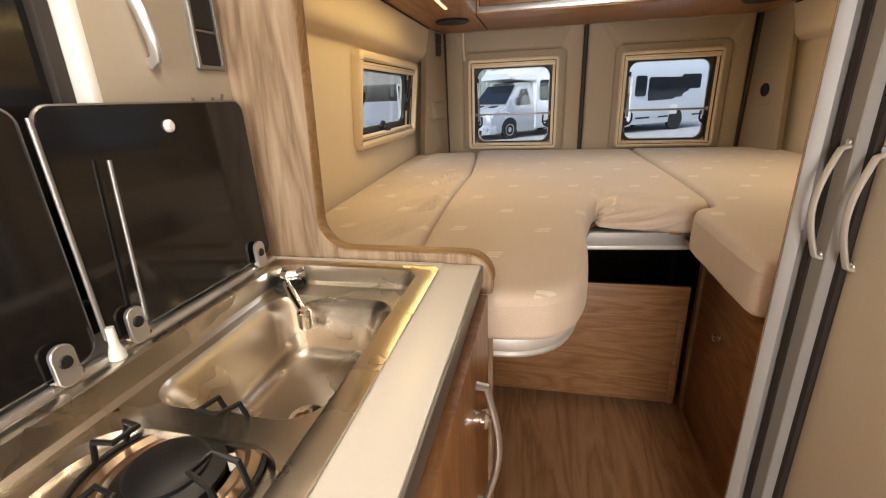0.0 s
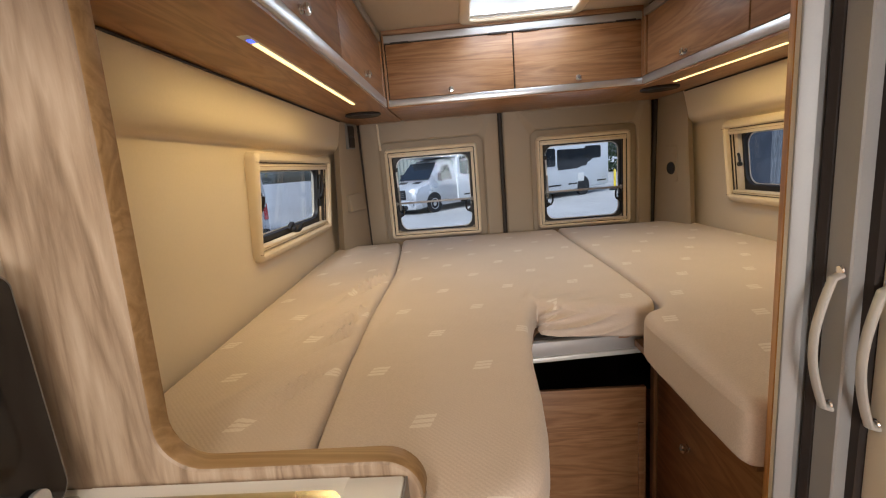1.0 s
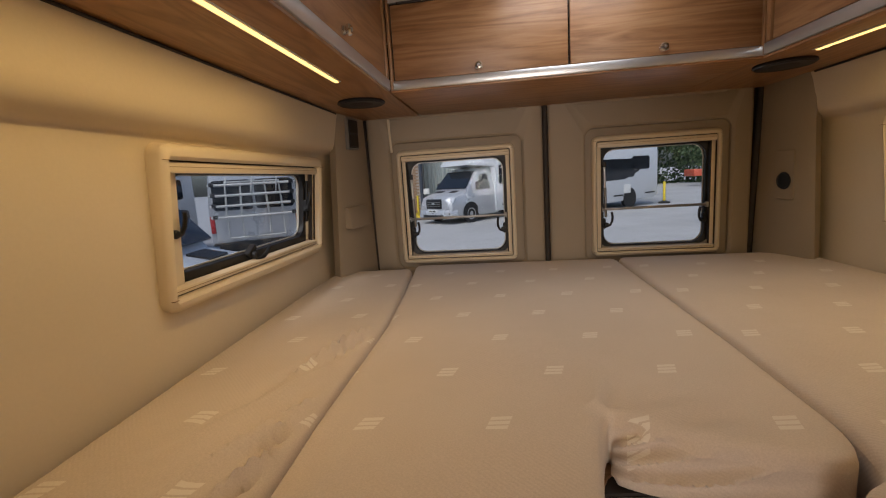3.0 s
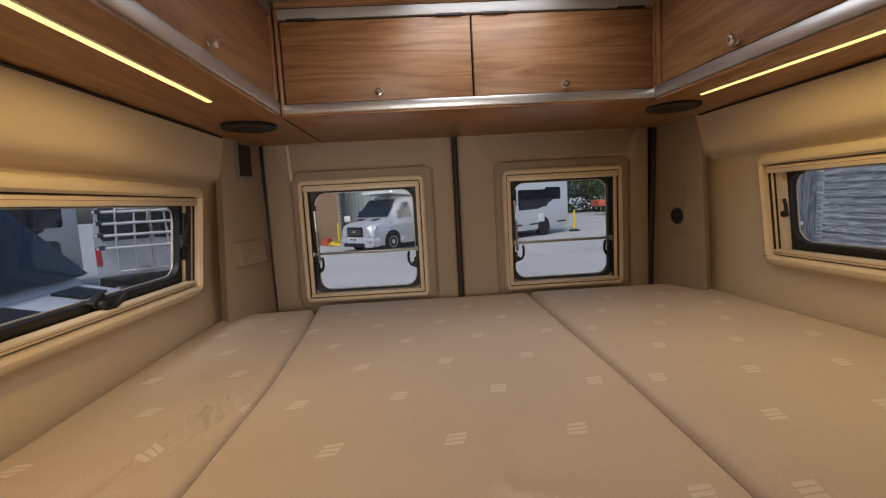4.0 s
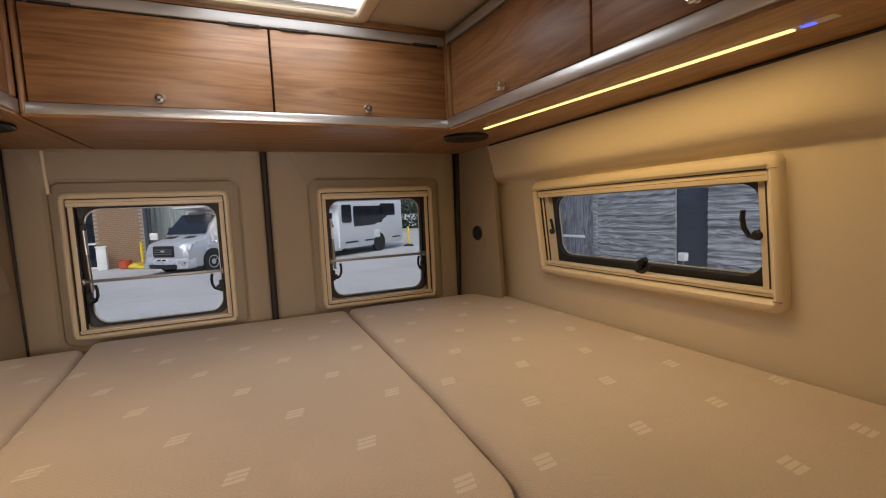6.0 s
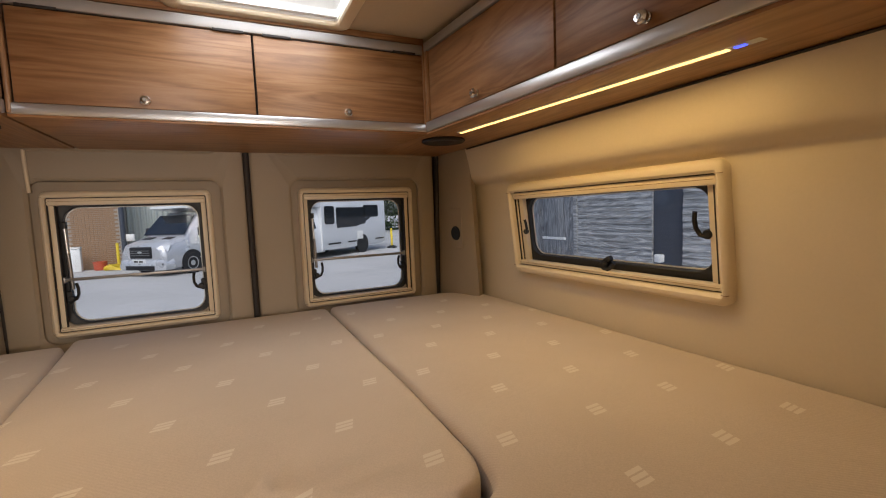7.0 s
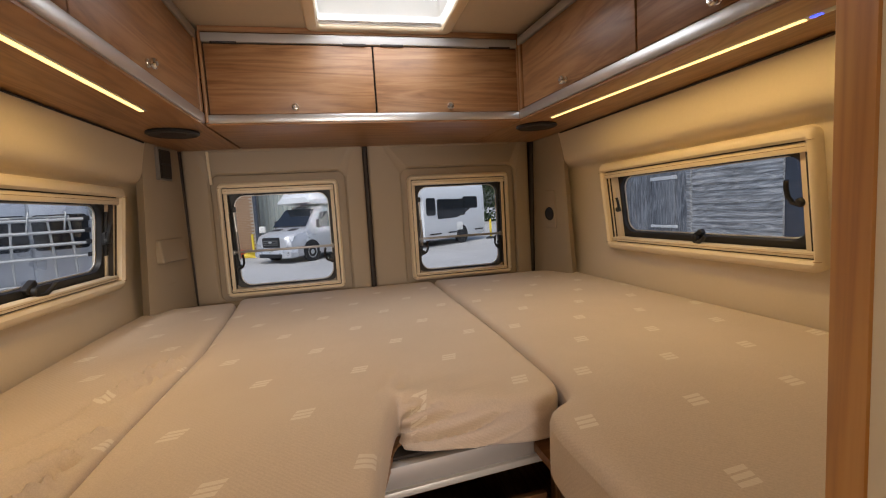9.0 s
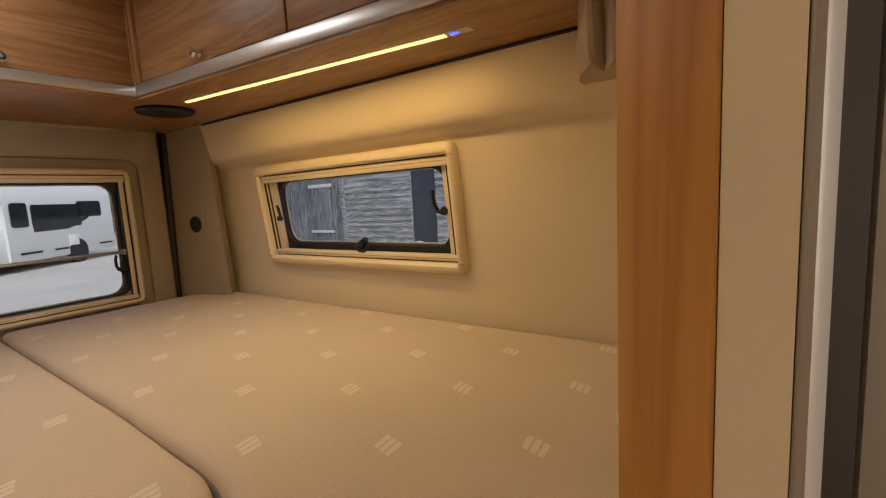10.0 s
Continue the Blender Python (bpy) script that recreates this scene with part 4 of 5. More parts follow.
part("end_strip", box((SX0, SY1 - 0.004, 0.905), (SX1, PY - 0.001, CZ - 0.0006)), M_COUNTER, t)
part("edge_trim", box((-0.3305, -0.55, 0.904), (-0.3270, PY - 0.001, CZ - 0.002), 0.001), M_GREYALU, t, "thin grey edge trim")

# sink and hob in one pressed sheet
t = thing("sink_hob", "stainless steel sink and gas hob unit let into the worktop", "sink", pose(0, 0, 0))


def pressed(x0, x1, y0, y1, r, depth, slope, bm, z=CZ + 0.003):
    """A pressed bowl with rounded corners, from the rim down."""
    cx, cy = (x0 + x1) / 2, (y0 + y1) / 2
    lv = [(0.0, 0.0), (0.004, -0.004), (0.008, -0.014)] + [(0.010 + slope * f, -0.014 - (depth - 0.03) * f) for f in (0.3, 0.6, 0.9, 1.0)] + [(slope + 0.016, -depth + 0.006), (slope + 0.03, -depth)]
    loops = []
    for ins, dz in lv:
        rr = max(0.008, r - ins * 0.3)
        loops.append([(cx + x, cy + y, z + dz) for x, y in round_rect(x1 - x0 - 2 * ins, y1 - y0 - 2 * ins, rr, 8)])
    loft(loops, bm, (False, True))


_cx, _cy = (SX0 + SX1) / 2, (SY0 + SY1) / 2
DECK = CZ - 0.030
_b = bmesh.new()
ow = round_rect(SX1 - SX0, SY1 - SY0, 0.018, 8, _cx, _cy)
iw_ = round_rect(SX1 - SX0 - 0.062, SY1 - SY0 - 0.044, 0.028, 8, _cx, _cy)
lip = round_rect(SX1 - SX0 - 0.052, SY1 - SY0 - 0.036, 0.030, 8, _cx, _cy)
loft([[(x, y, CZ - 0.002) for x, y in ow], [(x, y, CZ + 0.004) for x, y in ow], [(x, y, CZ + 0.0055) for x, y in lip], [(x, y, CZ + 0.003) for x, y in iw_], [(x + 0.003 * (1 if x < _cx else -1), y, DECK + 0.006) for x, y in iw_], [(x + 0.009 * (1 if x < _cx else -1), y + 0.006 * (1 if y < _cy else -1), DECK) for x, y in iw_]], _b)
part("rim", _b, M_STEEL, t)
# deck sheet with the bowl pressed into it
_b = bmesh.new()
bx0, bx1, by0, by1 = -0.652, -0.446, 0.262, 0.536
bowl_hole = round_rect(bx1 - bx0, by1 - by0, 0.045, 8, (bx0 + bx1) / 2, (by0 + by1) / 2)
plate = round_rect(SX1 - SX0 - 0.070, 0.342, 0.02, 8, _cx, 0.416)
loft([[(x, y, DECK + 0.0005) for x, y in plate], [(x, y, DECK) for x, y in bowl_hole]], _b)
pressed(bx0, bx1, by0, by1, 0.045, 0.088, 0.022, _b, DECK)
part("bowl", _b, M_STEEL, t, "brushed steel sink bowl")
_b = bmesh.new()
plate = round_rect(SX1 - SX0 - 0.070, 0.53, 0.02, 8, _cx, -0.018)
hob_hole = round_rect(SX1 - SX0 - 0.10, 0.48, 0.05, 8, _cx, -0.012)
loft([[(x, y, DECK + 0.0005) for x, y in plate], [(x, y, DECK + 0.001) for x, y in hob_hole], [(_cx + (x - _cx) * 0.96, y * 0.98, DECK - 0.009) for x, y in hob_hole]], _b, (False, True))
part("hob_tray", _b, M_STEEL, t)
part("front_ridge", tube([(SX1 - 0.040, 0.10, DECK + 0.004), (SX1 - 0.040, 0.52, DECK + 0.004)], 0.004), M_STEEL, t)
part("drain", lathe([(0.0, 0.001), (0.006, 0.002), (0.010, 0.0005), (0.018, 0.0035), (0.024, 0.004), (0.027, 0.0)], pose(-0.520, 0.362, DECK - 0.0875)), M_CHROME, t, "chrome drain")
HX, HY, HZ = -0.545, 0.188, DECK - 0.009
part("burner", lathe([(0.046, 0.0), (0.046, 0.006), (0.037, 0.010), (0.034, 0.011), (0.034, 0.015), (0.029, 0.019), (0.0, 0.020)], pose(HX, HY, HZ), 32), M_BLACK, t, "black burner cap")
part("burner_dish", lathe([(0.050, 0.0), (0.054, 0.004), (0.060, 0.002), (0.066, 0.006), (0.073, 0.004), (0.077, 0.0)], pose(HX, HY, HZ), 36), M_DISH, t)
part("igniter", lathe([(0.004, 0.0), (0.004, 0.014), (0.0, 0.015)], pose(HX + 0.048, HY + 0.02, HZ), 10), M_WHITEPL, t)
for a in range(4):
    c_, s_ = math.cos(radians(80 + 90 * a)), math.sin(radians(80 + 90 * a))
    pt = lambda r, w, z: (HX + r * c_ - w * s_, HY + r * s_ + w * c_, HZ + z)
    part("pan_support", tube([pt(0.078, -0.014, 0.002), pt(0.070, -0.014, 0.030), pt(0.046, -0.011, 0.034), pt(0.046, 0.011, 0.034), pt(0.070, 0.014, 0.030), pt(0.078, 0.014, 0.002)], 0.0028, None, 8), M_BLACK, t)
part("support_ring", tube([(HX + 0.078 * math.cos(a * math.tau / 36), HY + 0.078 * math.sin(a * math.tau / 36), HZ + 0.004) for a in range(36)], 0.0028, None, 8, True), M_BLACK, t)
# folding tap lying in the far corner of the tray
TX, TY = -0.650, 0.566
tp = part("tap", lathe([(0.024, 0.0), (0.024, 0.006), (0.018, 0.010), (0.017, 0.016)], pose(TX, TY, DECK)), M_BLACK, t, "folding tap on a black base")
part("tap_knob", lathe([(0.017, 0.014), (0.022, 0.018), (0.0225, 0.027), (0.018, 0.034), (0.0, 0.036)], pose(TX + 0.006, TY + 0.006, DECK), 8), M_CHROME, tp, "faceted clear chrome knob")
part("spout", tube([(TX + 0.004, TY - 0.014, DECK + 0.012), (TX + 0.022, TY - 0.034, DECK + 0.008), (TX + 0.058, TY - 0.066, DECK - 0.010)], 0.0075), M_CHROME, tp)
part("nozzle", lathe([(0.009, -0.018), (0.0115, -0.014), (0.0115, 0.010), (0.008, 0.014), (0.0, 0.014)], pose(TX + 0.064, TY - 0.072, DECK - 0.016), 16), M_CHROME, tp)
# hinge bar and glass lids
part("hinge_bar", box((SX0 - 0.006, SY0, CZ + 0.001), (SX0 + 0.010, SY1, CZ + 0.011), 0.003), M_ALU, t)
for yl0, yl1, lean in ((0.290, 0.602, -1.5), (-0.04, 0.276, -1.5)):
    lm = pose(SX0 + 0.002, 0, CZ + 0.018, 0, lean, 0)
    ol = round_rect(yl1 - yl0, 0.254, 0.018, 6, 0, 0.127)
    mm = lm @ pose(0, (yl0 + yl1) / 2, 0, 0, 0, 90)
    ld = part("glass_lid", slab(ol, -0.003, 0.003, 0.0015, m=mm), M_BLACKGLASS, t, "raised black glass lid")
    part("lid_edge", tube([mm @ Vector((x, 0, z)) for x, z in ol], 0.0022, None, 6, True), M_GREYALU, ld)
    part("lid_stop", lathe([(0.008, 0.0), (0.008, 0.003), (0.005, 0.006), (0, 0.0065)], mm @ pose(0.0, -0.003, 0.226, 90, 0, 0), 14), M_WHITEPL, ld)
    for yh in (yl0 + 0.030, yl1 - 0.040):
        hm = lm @ pose(0.004, yh, -0.012, 0, 0, 90)
        hp = part("hinge_tab", slab(round_rect(0.024, 0.045, 0.011, 6, 0, 0.022), -0.009, -0.004, 0.001, m=hm), M_ALU, ld, "bright hinge tab")
        part("rivet", lathe([(0.007, 0.0), (0.006, 0.002), (0, 0.002)], hm @ pose(0, -0.009, 0.026, 90, 0, 0), 12), M_BLACK, hp)
        part("hinge_barrel", tube([(SX0 + 0.006, yh - 0.016, CZ + 0.012), (SX0 + 0.006, yh + 0.016, CZ + 0.012)], 0.006), M_CHROME, ld)
part("lid_prop", tube([(SX0 + 0.016, 0.330, CZ + 0.030), (SX0 + 0.010, 0.344, CZ + 0.215)], 0.0024), M_GREYALU, t)
part("prop_rod", tube([(SX0 + 0.012, 0.282, CZ + 0.03), (SX0 + 0.006, 0.281, CZ + 0.262)], 0.0028), M_GREYALU, t)
part("prop_foot", lathe([(0.009, 0.0), (0.008, 0.008), (0.005, 0.018), (0.0045, 0.038), (0.0, 0.039)], pose(SX0 + 0.016, 0.285, CZ + 0.006), 14), M_WHITEPL, t)

# cream kitchen wall, its window and switch
single("kitchen_wall", box((-0.765, 0.40, CZ), (-0.745, PY, 1.52)), M_CREAM, "cream panel beside the kitchen window", "wall", kind="structure")
t = thing("kitchen_window", "dark kitchen window with a pale edge", "window", pose(0, 0, 0), kind="structure")
part("pane", box((-0.790, -0.55, CZ), (-0.780, 0.372, 1.52)), M_BLACKGLASS, t)
part("edge", box((-0.785, 0.388, CZ), (-0.745, 0.402, 1.52), 0.003), M_WHITEPL, t)
part("inner_edge", box((-0.785, 0.370, CZ), (-0.768, 0.388, 1.52), 0.002), M_RUBBER, t)
single("kitchen_locker", box((-0.98, -0.55, 1.50), (-0.42, PY - 0.002, 1.868), 0.003), M_WOOD_Y, "walnut overhead locker above the kitchen", "locker")
for _y in (0.02, 0.34):
    t = thing("downlight", "small round warm downlight under the kitchen locker", "lamp", pose(-0.52, _y, 1.50), "downlights")
    part("ring", lathe([(0.034, 0.0), (0.034, -0.003), (0.026, -0.004), (0.026, 0.0)], None, 20), M_ALU, t)
    part("lens", lathe([(0.0, -0.0005), (0.026, -0.0005), (0.026, 0.0), (0.0, 0.0)], None, 20), M_DOWN, t)
t = thing("switch_panel", "black two-part switch panel with grey frame", "switch", pose(-0.745, 0.592, 1.308))
_f = pose(0, 0, 0, 0, 0, 90)
part("frame", ring_slab(round_rect(0.058, 0.110, 0.004), round_rect(0.046, 0.096, 0.003), -0.008, 0.002, 0.002, m=_f), M_GREYALU, t)
for dz in (-0.025, 0.025):
    part("insert", slab(round_rect(0.044, 0.046, 0.002, 4, 0, dz), -0.005, 0.001, 0.001, m=_f), M_BLACK, t)
for y_, z_ in ((0.528, 1.203), (0.569, 1.203), (0.592, 1.208)):
    t = thing("wall_hook", "tiny dark hook on the cream kitchen wall", "hook", pose(-0.745, y_, z_), "small hooks")
    part("peg", tube([(0, 0, 0), (0.010, 0, 0.0), (0.014, 0, 0.010)], 0.0025), M_GREYALU, t)
t = thing("door_catch", "satin metal pull catch on the cream panel", "catch", pose(-0.745, 0.473, 1.285))
part("grip", tube([(0.0, 0.008, -0.030), (0.014, 0.006, -0.022), (0.018, 0.0, 0.0), (0.014, -0.004, 0.03), (0.004, -0.006, 0.055)], 0.009, flat=0.6), M_ALU, t)

# ---- washroom side ----
t = thing("washroom_partition", "honey wood partition edge between bed and washroom", "partition", pose(0, 0, 0))
part("wood_end", loft([[(x, y, z) for x, y in ((0.197, 0.819), (0.1945, 0.8165), (0.1775, 0.7825), (0.1785, 0.7812), (0.212, 0.7812), (0.212, 0.819))] for z in (0.0, 1.869)], None, (True, True)), M_PINE, t)
part("board", box((0.212, 0.784, 0.0), (1.02, 0.814, 1.869)), M_WASH, t)
t = thing("washroom_door_frame", "aluminium door post with dark seals beside the washroom", "door frame", pose(0, 0, 0), kind="structure")


def prism(pts, name, mat, label=""):
    return part(name, loft([[(x, y, 0.0) for x, y in pts], [(x, y, 1.869) for x, y in pts]], None, (True, True)), mat, t, label)


prism([(0.1780, 0.7808), (0.1680, 0.7600), (0.205, 0.7600), (0.212, 0.7808)], "cream_strip", M_WASH)
prism([(0.1685, 0.7596), (0.1675, 0.7585), (0.1675, 0.7560), (0.1690, 0.7545), (0.186, 0.7500), (0.205, 0.7596)], "post", M_POST, "dull aluminium post")
prism([(0.196, 0.7498), (0.200, 0.7400), (0.232, 0.7400), (0.232, 0.7530)], "gap", M_RUBBER)
prism([(0.204, 0.7398), (0.202, 0.7380), (0.202, 0.7060), (0.204, 0.7040), (0.246, 0.7040), (0.246, 0.7398)], "ribbed_profile", M_POST, "grey sliding door profile")
prism([(0.218, 0.7039), (0.219, 0.6930), (0.248, 0.6930), (0.248, 0.7039)], "seal", M_RUBBER)


def bow_handle(parent, x, y, z0, z1, out_):
    arc = [(x - 0.010 - 0.020 * math.sin(math.pi * k / 12), y + out_ * math.sin(math.pi * k / 12), z1 - 0.004 - (z1 - z0 - 0.008) * k / 12) for k in range(13)]
    hb = tube([(x, y, z1)] + arc + [(x, y, z0)], 0.0042, flat=1.5)
    h = part("handle", hb, M_ALUWHITE, parent, "bowed pale handle")
    for z in (z0, z1):
        part("screw", lathe([(0.006, 0.0), (0.005, 0.002), (0, 0.002)], pose(x - 0.002, y, z + 0.006, 0, -90, 0), 10), M_CHROME, h)


bow_handle(t, 0.202, 0.716, 0.938, 1.112, -0.004)
t = thing("washroom_door", "plain cream washroom door with a bowed pale handle", "door", pose(0, 0, 0))
part("leaf", box((0.227, -0.20, 0.02), (0.252, 0.6925, 1.86), 0.003), M_WASH, t)
bow_handle(t, 0.227, 0.680, 0.932, 1.104, -0.006)
single("washroom_wall", box((0.262, -0.62, 0.0), (1.02, -0.56, 1.869)), M_WASH, "plain cream washroom wall", "wall", kind="structure")

# curtain gathered at the partition, tie on the mattress
t = thing("curtain", "beige curtain gathered and hanging under the side locker", "curtain", pose(0.735, 0.968, 1.330))
_b = bmesh.new()
_loops = []
for i in range(14):
    f = i / 13
    z = 0.217 - 0.115 * f
    lp = []
    for k in range(40):
        a = k / 40 * math.tau
        r = (0.034 + 0.017 * f) * (1 + 0.28 * math.sin(5 * a + 1.5 * f) + 0.12 * math.sin(9 * a))
        lp.append((r * 1.1 * math.cos(a) + 0.02 * f, r * 0.8 * math.sin(a), z + 0.018 * f * math.sin(3 * a + 1)))
    _loops.append(lp)
loft(_loops, _b, (True, True))
part("cloth", _b, M_CURTAIN, t)
t = thing("curtain_tie", "cream looped strap lying on the mattress", "strap", pose(0.525, 0.885, BED + 0.004))
part("loop", tube([(0, 0, 0.004), (0.03, 0.012, 0.012), (0.05, 0.016, 0.035), (0.035, 0.014, 0.06), (0.005, 0.004, 0.05), (-0.01, 0, 0.02)], 0.006, None, 8, True, 1.8), M_FRAME, t)

# ---- outside: the yard ----
GZ = -0.40
M_YARD = Mat("yard_gravel_tarmac", (0.3, 0.3, 0.3), 0.85)
_v = M_YARD.coords()
_n1, _n2 = M_YARD.noise(_v, 0.35, 5, 0.6), M_YARD.noise(_v, 14.0, 4, 0.7)
M_YARD.base(M_YARD.mix(0.5, M_YARD.ramp(_n1, [(0.35, (0.36, 0.355, 0.345)), (0.65, (0.52, 0.51, 0.50))]), M_YARD.ramp(_n2, [(0.3, (0.32, 0.315, 0.305)), (0.7, (0.56, 0.55, 0.54))])))
M_YARD.bump(_n2, 0.5, 0.01)
M_YARD = M_YARD.m
M_VANWHITE = plain("white_vehicle_paint", (0.70, 0.72, 0.74), 0.22, 0, 0.03, 3, 0)
M_SILVER = plain("silver_vehicle_paint", (0.52, 0.53, 0.55), 0.28, 0.35, 0.04, 3, 0)
M_CARGLASS = plain("dark_vehicle_glass", (0.012, 0.016, 0.022), 0.06, 0, 0.1, 3, 0)
M_CARGLASS.node_tree.nodes["Principled BSDF"].inputs["Specular IOR Level"].default_value = 0.45
M_TYRE = plain("tyre_rubber", (0.02, 0.02, 0.021), 0.8, 0, 0.15, 20)
M_LAMPGLASS = plain("clear_lamp_lens", (0.62, 0.64, 0.66), 0.12, 0.2, 0.05, 10, 0)
M_REDLENS = plain("red_lamp_lens", (0.45, 0.02, 0.02), 0.15, 0, 0.05, 10, 0)
M_PLATE = plain("plate_white", (0.70, 0.70, 0.68), 0.4, 0, 0.02, 10, 0)
M_YELLOW = plain("yellow_plastic", (0.75, 0.55, 0.04), 0.5, 0, 0.08, 20)
M_REDPL = plain("faded_red_plastic", (0.55, 0.10, 0.05), 0.5, 0, 0.1, 20)
M_CORR = plain("pale_corrugated_steel", (0.42, 0.45, 0.42), 0.45, 0.1, 0.08, 2, 0.05)
M_BRICK = plain("yellow_brown_brick", (0.33, 0.20, 0.115), 0.85, 0, 0.25, 6, 0.4)
M_MORTAR = plain("grey_mortar", (0.42, 0.38, 0.33), 0.9, 0, 0.1, 20, 0.3)
M_BOARD = wood("weathered_grey_boards", [(0.2, (0.13, 0.13, 0.13)), (0.5, (0.36, 0.36, 0.355)), (0.8, (0.70, 0.69, 0.67))], "y", 0.8, 0.45)
M_BOARDZ = wood("dark_weathered_planks", [(0.2, (0.08, 0.085, 0.09)), (0.5, (0.20, 0.205, 0.215)), (0.8, (0.42, 0.43, 0.44))], "z", 0.8, 0.45)
M_BLUEDOOR = plain("dark_blue_grey_door", (0.055, 0.065, 0.085), 0.6, 0, 0.12, 4, 0.05)
_ml = Mat("hedge_leaves", (0.06, 0.10, 0.04), 0.6)
_g = _ml.node("ShaderNodeNewGeometry")
_ml.base(_ml.ramp(_g.outputs["Random Per Island"], [(0.0, (0.028, 0.055, 0.020)), (0.5, (0.055, 0.095, 0.035)), (1.0, (0.11, 0.15, 0.06))]))
M_LEAF = _ml.m

_b = bmesh.new()
bmesh.ops.create_grid(_b, x_segments=8, y_segments=8, size=400)
for v in _b.verts:
    v.co.z = GZ
single("ground", _b, M_YARD, "pale grey gravelly yard surface", "ground", kind="structure")


def shell(sections, bm=None):
    """A body skinned over cross-sections; each: (y, half width at sill, half width at top, z sill, z shoulder, z top)."""
    loops = []
    for y, ws, wt, z0, zm, z1 in sections:
        r = min(0.12, (z1 - z0) * 0.3)
        half = [(ws * 0.96, z0), (ws, z0 + 0.06), (ws, zm), (wt + (ws - wt) * 0.12, z1 - r), (wt - r * 0.35, z1 - r * 0.3), (wt - r, z1)]
        loops.append([(x, y, z) for x, z in half] + [(-x, y, z) for x, z in reversed(half)])
    return loft(loops, bm, (True, True))


def wheel(parent, x, y, r=0.34, side=1):
    w = part("wheel", lathe([(0.0, -0.10), (r * 0.62, -0.10), (r * 0.95, -0.095), (r, -0.06), (r, 0.06), (r * 0.95, 0.095), (r * 0.66, 0.10), (r * 0.62, 0.08), (0.0, 0.08)], pose(x, y, r, 0, 90 * side, 0), 28), M_TYRE, parent)
    part("rim", lathe([(r * 0.63, 0.070), (r * 0.63, 0.096), (r * 0.55, 0.088), (r * 0.30, 0.080), (r * 0.22, 0.098), (0.0, 0.10)], pose(x, y, r, 0, 90 * side, 0), 20), M_ALU, w)
    for k in range(5):
        a = k * math.tau / 5
        m = pose(x, y, r, 0, 90 * side, 0) @ pose(0, 0, 0.091, 0, 0, math.degrees(a))
        part("spoke_slot", box((r * 0.30, -0.028, 0), (r * 0.52, 0.028, 0.006), 0.004, m=m), M_TYRE, w)


def quad_panel(pts, thick, name, mat, parent, label=""):
    """A thin pane over four corners."""
    p = [Vector(q) for q in pts]
    n = (p[1] - p[0]).cross(p[3] - p[0]).normalized() * thick
    return part(name, loft([[tuple(q - n) for q in p], [tuple(q + n) for q in p]], None, (True, True)), mat, parent, label)


